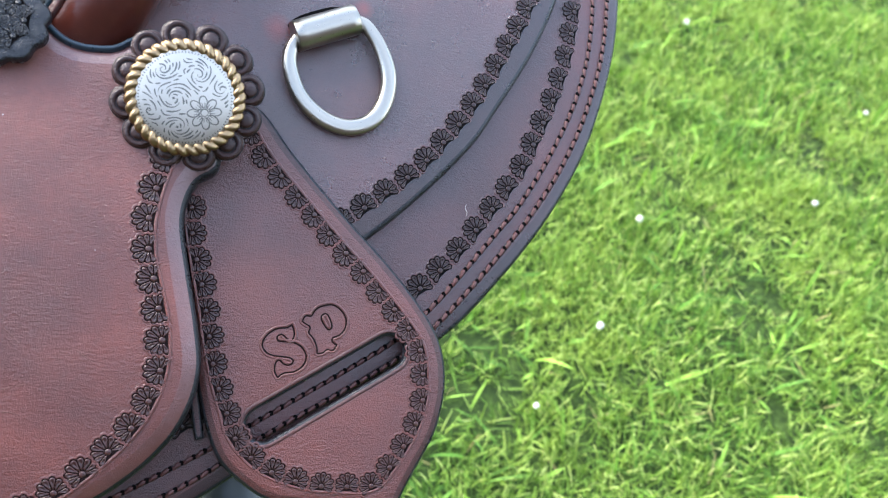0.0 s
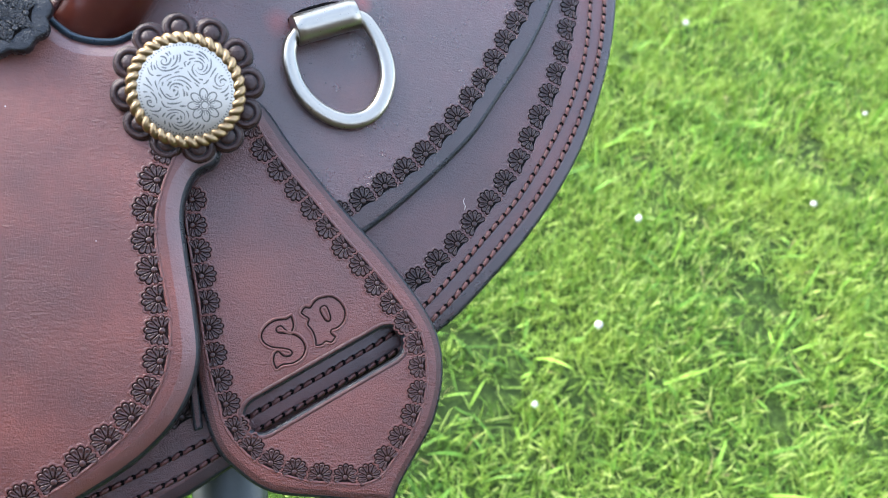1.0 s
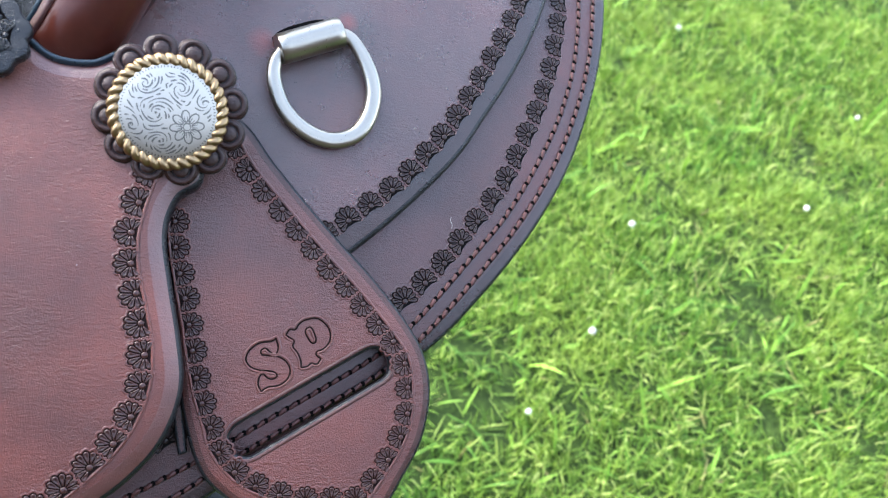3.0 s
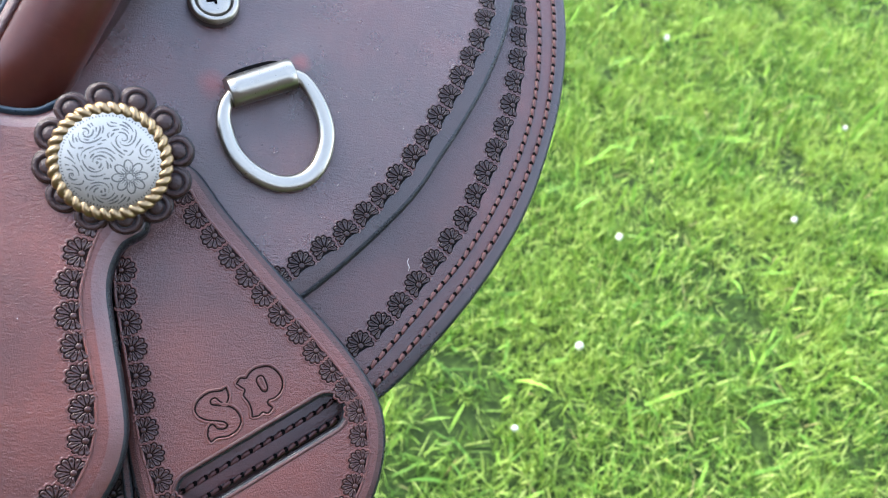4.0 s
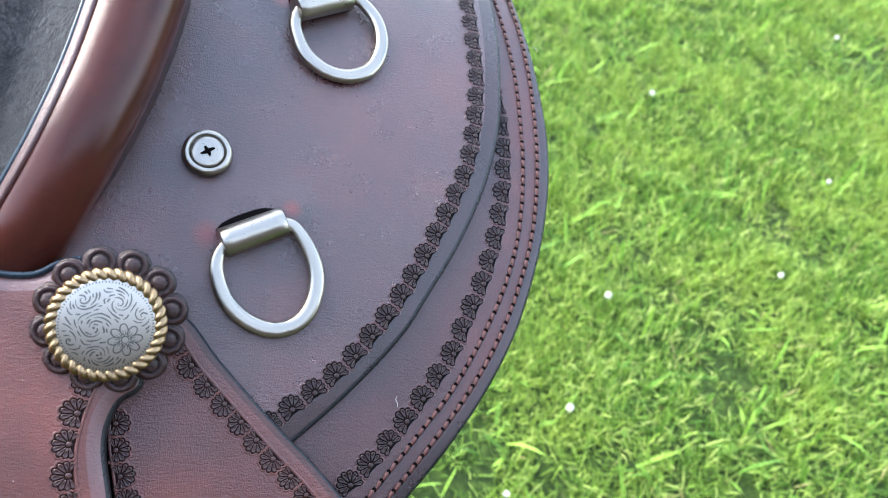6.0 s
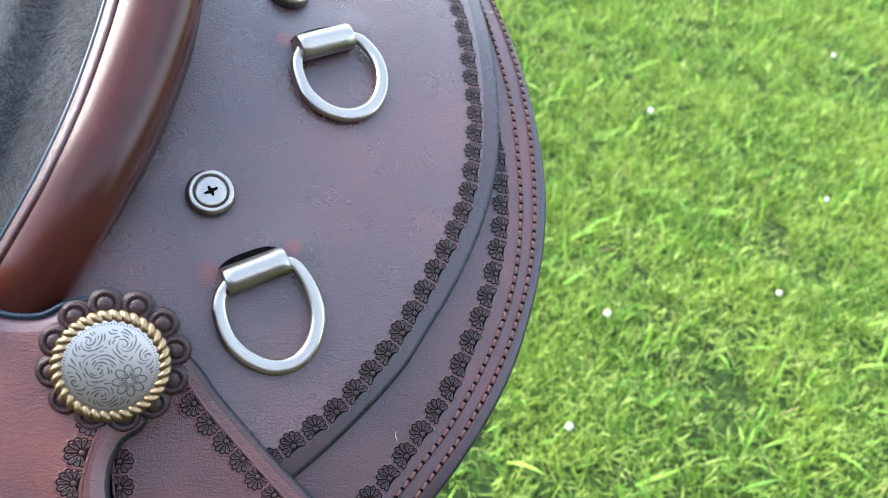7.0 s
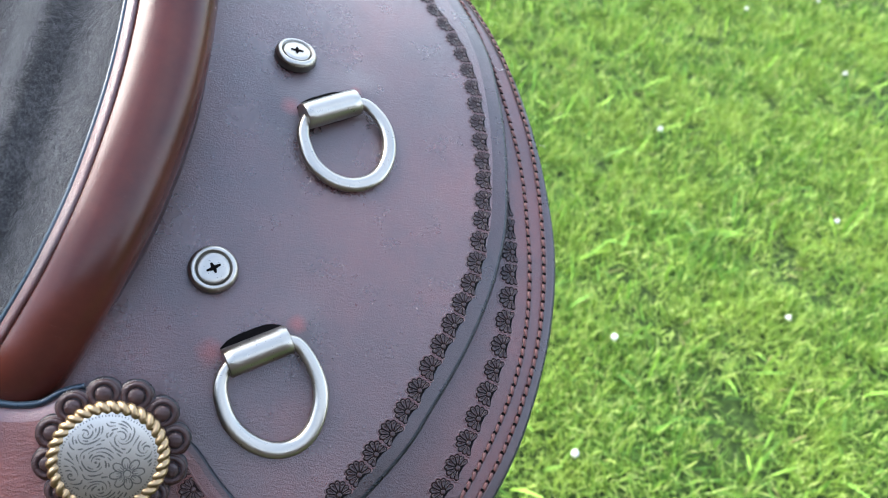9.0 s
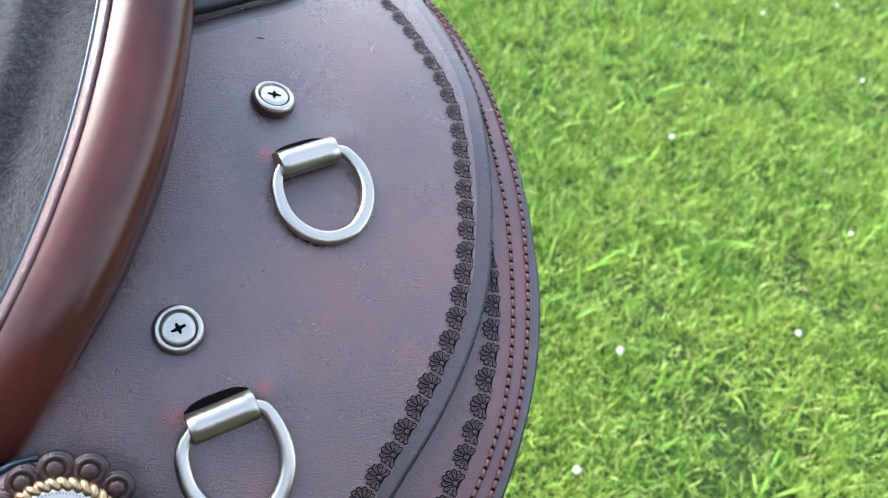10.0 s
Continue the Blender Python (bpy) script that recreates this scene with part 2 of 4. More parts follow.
def part(name, me, parent, label="", m=None):
    """Links a mesh as one part under a thing; m places it in the world."""
    ob = new(name, me)
    ob.parent = parent
    ob.matrix_parent_inverse = STANDS[parent.name].inverted()
    if m is not None:
        ob.matrix_basis = m
    STANDS[ob.name] = m.copy() if m is not None else Matrix.Identity(4)
    return tagged(ob, label)


def spline(points, step=1.5, closed=False):
    """A smooth line through a few control points, in even steps. A point given twice makes a corner."""
    p = [np.array(q, float) for q in points]
    n = len(p)
    out = []
    for i in range(n if closed else n - 1):
        get = (lambda k: p[k % n]) if closed else (lambda k: p[min(max(k, 0), n - 1)])
        a, b, c, d = get(i - 1), get(i), get(i + 1), get(i + 2)
        if np.allclose(b, c):
            continue
        k = max(2, int(np.linalg.norm(c - b) / 0.6))
        for s in np.linspace(0, 1, k, endpoint=False):
            m1 = (c - a) * 0.5 * (0 if np.allclose(a, b) else 1)
            m2 = (d - b) * 0.5 * (0 if np.allclose(c, d) else 1)
            out.append((2 * s ** 3 - 3 * s * s + 1) * b + (s ** 3 - 2 * s * s + s) * m1 + (-2 * s ** 3 + 3 * s * s) * c + (s ** 3 - s * s) * m2)
    if not closed:
        out.append(p[-1])
    out = np.array(out)
    loop = np.vstack([out, out[:1]]) if closed else out
    seg = np.linalg.norm(np.diff(loop, axis=0), axis=1)
    run = np.concatenate([[0], np.cumsum(seg)])
    count = max(3, int(round(run[-1] / step)))
    s = np.linspace(0, run[-1], count + (0 if closed else 1), endpoint=not closed)
    return np.stack([np.interp(s, run, loop[:, k]) for k in range(loop.shape[1])], axis=1)


def inside(poly, pts):
    x, y = pts[:, 0][:, None], pts[:, 1][:, None]
    x0, y0 = poly[:, 0][None], poly[:, 1][None]
    x1, y1 = np.roll(x0, -1, 1), np.roll(y0, -1, 1)
    cross = ((y0 > y) != (y1 > y)) & (x < (x1 - x0) * (y - y0) / (np.where(y1 == y0, 1e-9, y1 - y0)) + x0)
    return cross.sum(1) % 2 == 1


def gap(poly, pts):
    """The distance of points from a dense outline."""
    return np.array([np.sqrt(((poly - q) ** 2).sum(1).min()) for q in pts])


def inward(poly, d):
    t = np.roll(poly, -1, 0) - np.roll(poly, 1, 0)
    t /= np.linalg.norm(t, axis=1)[:, None] + 1e-9
    area = (poly[:, 0] * np.roll(poly[:, 1], -1) - np.roll(poly[:, 0], -1) * poly[:, 1]).sum()
    return poly + np.stack([-t[:, 1], t[:, 0]], 1) * d * (1 if area > 0 else -1)


def sheet(name, outline, top, thick, mats, holes=(), band=0.0, grid=5.0, droop=0.0, reach=8.0, lift=None, bevel=1.0):
    """A piece of leather on the saddle: rounded, burnished edge, a dyed border of that width, its rim bent down by droop.
    mats: face, border, edge."""
    loops = [np.array(outline)] + [np.array(h) for h in holes]
    area = lambda p: (p[:, 0] * np.roll(p[:, 1], -1) - np.roll(p[:, 0], -1) * p[:, 1]).sum()
    if area(loops[0]) < 0:
        loops[0] = loops[0][::-1]
    loops[1:] = [h[::-1] if area(h) > 0 else h for h in loops[1:]]
    edges_all = np.vstack(loops)

    def height(p):
        h = np.full(len(p), float(top))
        if droop:
            d = gap(loops[0], p)
            h -= droop * np.exp(-(d / reach) ** 2 * 1.2)
        if lift:
            h += np.array([lift(u, v) for u, v in p])
        return h

    def shrink(p, d, hole):
        return inward(p, d if not hole else -d)

    verts, faces, index = [], [], []
    rim = [(0.7, thick), (0.12, thick * 0.86), (0.0, thick * 0.5), (0.06 * bevel, thick * 0.22), (0.35 * bevel, thick * 0.07), (0.62 * bevel, thick * 0.02), (0.9 * bevel, 0.0)]
    inner_pts, inner_ids, inner_edges = [], [], []
    for k, loop in enumerate(loops):
        n, rings = len(loop), []
        for inset, drop in rim:
            q = shrink(loop, inset, k > 0)
            hh = height(loop) if inset == 0 else height(q)
            rings.append(range(len(verts), len(verts) + n))
            verts += [at(u, v, h - drop) for (u, v), h in zip(q, hh)]
        for a, b in zip(rings, rings[1:]):
            for i in range(n):
                j = (i + 1) % n
                faces.append((a[i], a[j], b[j], b[i]))
                index.append(2)
        q = shrink(loop, 0.9 * bevel, k > 0)
        start = len(inner_pts)
        inner_pts += list(q)
        inner_ids += list(rings[-1])
        inner_edges += [(start + i, start + (i + 1) % n) for i in range(n)]
    rimset = np.array(inner_pts)
    lo, hi = loops[0].min(0), loops[0].max(0)
    gx, gy = np.meshgrid(np.arange(lo[0], hi[0], grid), np.arange(lo[1], hi[1], grid))
    gx = gx + (np.arange(gx.shape[0]) % 2)[:, None] * grid * 0.5
    extra = np.stack([gx.ravel(), gy.ravel()], 1)
    extra = extra[inside(loops[0], extra)]
    for h in loops[1:]:
        extra = extra[~inside(h, extra)]
    d = gap(edges_all, extra)
    keep = d > 0.3 + 0.9 * bevel + grid * 0.4
    if band:
        keep &= abs(gap(loops[0], extra) - band) > grid * 0.35
    extra = extra[keep]
    if band or droop:
        for w in sorted({band, 3.0, 5.5} if droop else {band}):
            if w > 0:
                line = inward(loops[0], w)[::2]
                line = line[gap(loops[0], line) > w * 0.93]
                extra = np.vstack([extra, line])
    pts2 = list(inner_pts) + list(extra)
    from mathutils import geometry
    out_v, _, out_f, orig, _, _ = geometry.delaunay_2d_cdt([Vector((float(a), float(b))) for a, b in pts2], inner_edges, [], 0, 1e-5)
    xy = np.array([(v[0], v[1]) for v in out_v])
    ids = []
    hts = height(xy)
    for i, o in enumerate(orig):
        if o and o[0] < len(inner_ids):
            ids.append(inner_ids[o[0]])
        else:
            ids.append(len(verts))
            verts.append(at(xy[i][0], xy[i][1], hts[i]))
    mid = np.array([xy[list(f)].mean(0) for f in out_f])
    shell = inward(loops[0], 0.9 * bevel)
    ok = inside(shell, mid)
    for h in loops[1:]:
        ok &= ~inside(inward(h, -0.9 * bevel), mid)
    dist = gap(loops[0], mid)
    for f, good, dd in zip(out_f, ok, dist):
        if good:
            a, b, c = (xy[i] for i in f[:3])
            ccw = (b[0] - a[0]) * (c[1] - a[1]) - (b[1] - a[1]) * (c[0] - a[0]) > 0
            g = [ids[i] for i in f]
            faces.append(g if ccw else g[::-1])
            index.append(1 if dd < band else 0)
    return mesh_of(name, verts, faces, mats, index)


def sweep(name, path, profile, mats, up=None, closed=False, cap=True):
    """A profile (x across, y up) swept along a path of world points."""
    path = [Vector(p) for p in path]
    n, k = len(path), len(profile)
    verts, faces = [], []
    for i, p in enumerate(path):
        a, b = (path[(i - 1) % n], path[(i + 1) % n]) if closed else (path[max(i - 1, 0)], path[min(i + 1, n - 1)])
        t = (b - a).normalized()
        u = (up[i] if isinstance(up, list) else (up or AX_N)).copy()
        u = (u - t * u.dot(t)).normalized()
        x = t.cross(u)
        prof = profile[i] if isinstance(profile[0][0], (tuple, list)) else profile
        k = len(prof)
        verts += [p + x * a0 + u * b0 for a0, b0 in prof]
    for i in range(n if closed else n - 1):
        j = (i + 1) % n
        for s in range(k):
            r = (s + 1) % k
            faces.append((i * k + s, i * k + r, j * k + r, j * k + s))
    if cap and not closed:
        faces.append(tuple(range(k))[::-1])
        faces.append(tuple((n - 1) * k + s for s in range(k)))
    me = mesh_of(name, verts, faces, mats)
    if cap and not closed:
        for face in list(me.polygons)[-2:]:
            face.use_smooth = False
    return me


def oval(a, b, n=12, power=2.0):
    out = []
    for i in range(n):
        t = 2 * math.pi * i / n
        c, s = math.cos(t), math.sin(t)
        out.append((a * math.copysign(abs(c) ** (2 / power), c), b * math.copysign(abs(s) ** (2 / power), s)))
    return out


def lathe(name, profile, mats, index=None, n=40):
    """A turned shape: profile rows of (radius, height) in metres, from the rim inwards; the last closes on the axis if its radius is 0."""
    verts, faces, idx = [], [], []
    for r, h in profile:
        verts += [(r * math.cos(2 * math.pi * i / n), r * math.sin(2 * math.pi * i / n), h) for i in range(n)]
    for k in range(len(profile) - 1):
        for i in range(n):
            j = (i + 1) % n
            faces.append((k * n + i, k * n + j, (k + 1) * n + j, (k + 1) * n + i))
            idx.append(index[k] if index else 0)
    me = mesh_of(name, verts, faces, mats, idx)
    return me


def grow(parts):
    """Joins lists of (verts, faces, material index) into one."""
    V_, F_, I_ = [], [], []
    for v, f, i in parts:
        o = len(V_)
        V_ += [tuple(q) for q in v]
        F_ += [tuple(o + a for a in g) for g in f]
        I_ += [i] * len(f)
    return V_, F_, I_

# ---------------------------------------------------------------- lawn
ground = new("ground", mesh_of("ground", [(-400, -400, 0), (400, -400, 0), (400, 400, 0), (-400, 400, 0)], [(0, 1, 2, 3)], LAWN, smooth=False))
tagged(ground, "mown green lawn reaching away on level ground", "lawn", kind="structure")


# an added wall, always out of view, that blocks low sky from the leather's reflections
wall_bm = bmesh.new()
bmesh.ops.create_cube(wall_bm, size=1.0, matrix=Matrix.Translation((0.0, -2.45, 1.5)) @ Matrix.Diagonal((14.0, 0.3, 3.0, 1)))
wall_me = bpy.data.meshes.new("reflection_wall")
wall_bm.to_mesh(wall_me)
wall_bm.free()
wall_me.materials.append(plain("dark_unseen_wall", (0.075, 0.060, 0.050), 0.9, 0.0, 40, 0.002, 0.3, spec=0.2))
tagged(new("reflection_wall", wall_me), "added dark wall out of view that darkens the leather's reflections", "wall", kind="structure")


def blades(name, count, mat, tall, wide, seed, label, lie=1.0, near=1.0):
    """Bent, tapering blades scattered over the lawn round the saddle, thicker on the ground close by."""
    rng = np.random.default_rng(seed)
    main = int(count * 0.84)
    y = 0.05 + 2.95 * rng.random(main) ** near
    x = -0.45 + (1.75 + 0.55 * y) * rng.random(main)
    # the thick sward thins out unevenly into the wider lawn
    stray = rng.normal(0, 1, (2, main)) * np.where(rng.random(main) < 0.35, 0.55, 0.12)
    x, y = x + stray[0], y + stray[1]
    x, y = np.concatenate([x, rng.normal(0.5, 2.0, count - main)]), np.concatenate([y, rng.normal(1.2, 1.8, count - main)])
    x, y = x[y > -2.1], y[y > -2.1]
    count = len(x)
    field = np.array([noise.noise(Vector((a * 9, b * 9, seed))) for a, b in zip(x, y)])
    rough = np.array([noise.noise(Vector((a * 22, b * 22, seed + 3.0))) + 0.8 * noise.noise(Vector((a * 4.5, b * 4.5, seed + 5.0))) for a, b in zip(x, y)])
    keep = rough + rng.normal(0, 0.26, count) > -0.28
    x, y, field, count = x[keep], y[keep], field[keep], int(keep.sum())
    h = tall * (0.40 + 0.80 * rng.random(count)) * (1 + 0.7 * field)
    w = wide * (0.6 + 0.7 * rng.random(count))
    turn = rng.random(count) * 2 * np.pi
    drift = np.array([noise.noise(Vector((a * 4, b * 4, seed + 7.0))) for a, b in zip(x, y)]) * 2.5
    turn = turn + drift * 0.5
    lean = lie * (0.15 + 1.05 * rng.random(count))
    curve = rng.normal(0.25, 0.3, count)
    dx, dy = np.cos(turn), np.sin(turn)
    face = turn + np.pi / 2 + rng.normal(0, 0.7, count)
    sx, sy = np.cos(face), np.sin(face)
    verts = np.zeros((count, 7, 3))
    for k, (s, width) in enumerate(((0.0, 0.75), (0.38, 1.0), (0.74, 0.72), (1.0, 0.0))):
        bend = np.minimum(lean + curve * s, 1.5)
        out, up = h * s * np.sin(bend), h * s * np.cos(bend)
        cx, cy = x + dx * out, y + dy * out
        if k < 3:
            for j, side in ((0, -0.5), (1, 0.5)):
                verts[:, 2 * k + j] = np.stack([cx + sx * w * side * width, cy + sy * w * side * width, up], 1)
        else:
            verts[:, 6] = np.stack([cx, cy, up], 1)
    base = np.arange(count)[:, None] * 7
    quads = np.concatenate([base + np.array([[0, 1, 3, 2]]), base + np.array([[2, 3, 5, 4]])])
    tris = base + np.array([[4, 5, 6]])
    me = bpy.data.meshes.new(name)
    me.vertices.add(count * 7)
    me.vertices.foreach_set("co", verts.reshape(-1))
    loops = np.concatenate([quads.reshape(-1), tris.reshape(-1)])
    me.loops.add(len(loops))
    me.loops.foreach_set("vertex_index", loops.astype(np.int32))
    starts = np.concatenate([np.arange(len(quads)) * 4, len(quads) * 4 + np.arange(len(tris)) * 3])
    me.polygons.add(len(starts))
    me.polygons.foreach_set("loop_start", starts.astype(np.int32))
    me.materials.append(mat)
    me.update(calc_edges=True)
    me.validate()
    me.polygons.foreach_set("use_smooth", [True] * len(starts))
    return tagged(new(name, me), label, "grass", kind="stuff")


blades("grass", 460000, GRASS, 0.033, 0.0020, 3, "short bright green lawn grass in soft tufts", 0.95, 0.85)
blades("broad_grass", 6500, BROAD, 0.066, 0.0052, 11, "broad flat blades of coarse grass among the lawn", 1.15, 0.9)
blades("dry_grass", 2600, DRY, 0.040, 0.0026, 17, "pale dry straw lying among the green lawn", 1.5, 0.9)


def clover_head(seed):
    rng = random.Random(seed)
    V_, F_ = [], []
    for i in range(70):
        z = 1 - 1.7 * (i + 0.5) / 70
        a = i * 2.39996
        r = math.sqrt(max(0, 1 - z * z))
        d = Vector((r * math.cos(a), r * math.sin(a), z))
        side = d.cross(Vector((0, 0, 1.01))).normalized()
        top = side.cross(d)
        n0 = len(V_)
        L = 0.0082 * rng.uniform(0.85, 1.1)
        for dist, wd in ((0.002, 0.0006), (L * 0.7, 0.0014), (L, 0.0005)):
            V_ += [d * dist + side * wd, d * dist + top * wd * 0.6, d * dist - side * wd, d * dist - top * wd * 0.6]
        for k in range(2):
            for j in range(4):
                F_.append((n0 + 4 * k + j, n0 + 4 * k + (j + 1) % 4, n0 + 4 * k + 4 + (j + 1) % 4, n0 + 4 * k + 4 + j))
        F_.append((n0 + 8, n0 + 9, n0 + 10, n0 + 11))
    return mesh_of("clover_head", V_, F_, PETAL)


CLOVER = clover_head(5)
STEM = sweep("clover_stem", [(0, 0, 0), (0.001, 0.001, 0.012), (0.0005, 0.002, 0.024), (0, 0, 0.036)], oval(0.0008, 0.0008, 6), STALK, up=Vector((1, 0.2, 0)))
for x, y, size in ((0.418, 0.845, 1.0), (0.326, 0.633, 0.95), (0.733, 0.912, 0.9), (0.61, 1.412, 1.05), (0.224, 0.5, 0.7), (0.915, 1.167, 0.8),
                   (1.139, 1.71, 1.0), (0.966, 1.983, 0.9), (1.199, 2.072, 0.9)):
    clover = thing("clover_flower", (x, y, 0), "small white clover flower head standing in the lawn", "flower", "clover flowers in the lawn")
    part("stem", STEM, clover, "", pose(x, y, 0))
    part("head", CLOVER, clover, "white ball of petals", pose(x, y, 0.038, random.uniform(-20, 20), random.uniform(-20, 20), random.uniform(0, 360)) @ Matrix.Scale(size * 0.72, 4))

# ---------------------------------------------------------------- saddle
saddle = thing("saddle", at(-40, 60, -40), "dark brown leather western saddle with tooled borders on a stand", "saddle")

SKIRT = spline([(-190, -150), (-150, -183), (-110, -166), (-74, -142.5), (-55, -128.7), (-20, -102.5), (17.6, -73.6), (38.8, -49.7), (56.4, -25), (70.3, 0.7), (79.2, 25),
                (87, 57), (90.3, 90), (88.4, 122), (82, 164), (70.3, 208), (47.8, 258), (25, 287), (-15, 302), (-70, 285), (-120, 230), (-170, 120), (-195, 0)], 1.6, True)
JOCKEY = spline([(-60, -58), (-30, -50), (-15.4, -38.8), (3, -20.6), (22, 2), (32.7, 20.2), (46.3, 45.8), (57, 73), (63.4, 100), (65, 122), (65.3, 147), (63.2, 178), (57.8, 209), (40.6, 250.4),
                 (20, 278), (-12, 278), (-34, 240), (-55, 222), (-78, 205), (-112, 190), (-122, 120), (-128, 40), (-110, -30)], 1.6, True)
FLAP = spline([(-60.3, 2.8), (-75, 6), (-90, -4), (-86, -30), (-80, -52), (-74.6, -82), (-69, -104), (-62, -120.5), (-53, -129.3), (-40.5, -136), (-20, -137.6), (0, -138.4), (4.6, -138), (4.6, -138), (6.2, -132),
               (10.2, -122.7), (16.6, -107.9), (18.6, -91.1), (15.4, -76.7), (7.5, -64.5), (-7.1, -49), (-25.8, -32.2), (-46.5, -12)], 1.5, True)
PANEL = spline([(-71.6, -21), (-79, -30.5), (-81.4, -42.5), (-77.7, -59.5), (-73.2, -76.3), (-70.4, -91.2), (-72.4, -104.8), (-79.2, -118.2), (-93.6, -132.6), (-120, -150), (-165, -172), (-215, -160),
                (-225, -60), (-205, 10), (-160, 34), (-136, 22), (-130.6, 15.5), (-122.4, 10.8), (-111, 11.3), (-103.9, 15.8), (-96, 18), (-78, 8)], 1.6, True)
SLOT_A, SLOT_B = np.array((-47.0, -109.2)), np.array((-4.4, -80.4))


def capsule(a, b, r, step=0.8):
    d = (b - a) / np.linalg.norm(b - a)
    base = math.atan2(d[1], d[0])
    ring = [b + r * np.array((math.cos(base + t), math.sin(base + t))) for t in np.linspace(-math.pi / 2, math.pi / 2, 12)]
    ring += [a + r * np.array((math.cos(base + t), math.sin(base + t))) for t in np.linspace(math.pi / 2, 1.5 * math.pi, 12)]
    ring = np.array(ring)
    out = []
    for p, q in zip(ring, np.roll(ring, -1, 0)):
        k = max(1, int(np.linalg.norm(q - p) / step))
        out += [p + (q - p) * s / k for s in range(k)]
    return np.array(out)


def pulled(u, v):
    """The leather bulges round the clips and screws that pull on it."""
    h = 0.0
    for cu, cv, size, high in ((-58, 38, 8, 1.5), (-27, 50, 8, 1.8), (-40, 45, 12, 0.7), (-38, 146, 8, 1.4), (-7, 159, 8, 1.6), (-20, 152, 12, 0.7), (-60, 68, 13, -0.8), (-37, 173, 13, -0.8)):
        h += high * math.exp(-((u - cu) ** 2 + (v - cv) ** 2) / size ** 2)
    return h


lining = part("lining", sheet("lining", inward(SKIRT, 9), -6.5, 14, [FLEECE, FLEECE, FLEECE], grid=12), saddle, "wool fleece lining under the skirt")
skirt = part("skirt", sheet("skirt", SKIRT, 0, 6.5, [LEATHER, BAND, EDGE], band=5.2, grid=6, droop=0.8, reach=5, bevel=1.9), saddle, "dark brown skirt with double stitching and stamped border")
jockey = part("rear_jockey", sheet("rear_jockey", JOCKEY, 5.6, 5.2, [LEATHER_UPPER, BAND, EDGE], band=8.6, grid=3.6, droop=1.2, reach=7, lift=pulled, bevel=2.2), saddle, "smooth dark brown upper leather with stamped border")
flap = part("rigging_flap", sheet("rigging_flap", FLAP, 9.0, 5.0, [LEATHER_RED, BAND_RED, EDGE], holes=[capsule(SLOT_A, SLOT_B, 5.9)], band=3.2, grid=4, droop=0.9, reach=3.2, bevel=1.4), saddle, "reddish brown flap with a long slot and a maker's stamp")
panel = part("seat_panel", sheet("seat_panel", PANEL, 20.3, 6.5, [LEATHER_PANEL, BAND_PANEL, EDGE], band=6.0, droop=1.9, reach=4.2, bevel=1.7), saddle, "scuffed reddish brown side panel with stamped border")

# the swell under the seat panel that fills it out from the skirt
swell = part("ground_seat", sheet("ground_seat", inward(PANEL, 9), 15.0, 14, [LEATHER, LEATHER, EDGE], grid=10), saddle, "dark leather ground seat beneath the panel")


# a narrow strap that hangs between panel and flap
STRAP = spline([(-76, -84), (-76, -84), (-72.5, -85), (-72.5, -85), (-66.5, -115), (-66.5, -115), (-69.5, -116), (-69.5, -116), (-72.5, -104)], 1.0, True)
strap = part("strap", sheet("strap", STRAP, 4.2, 2.6, [LEATHER, EDGE, EDGE], band=1.2, grid=4), saddle, "dark narrow strap between panel and flap")


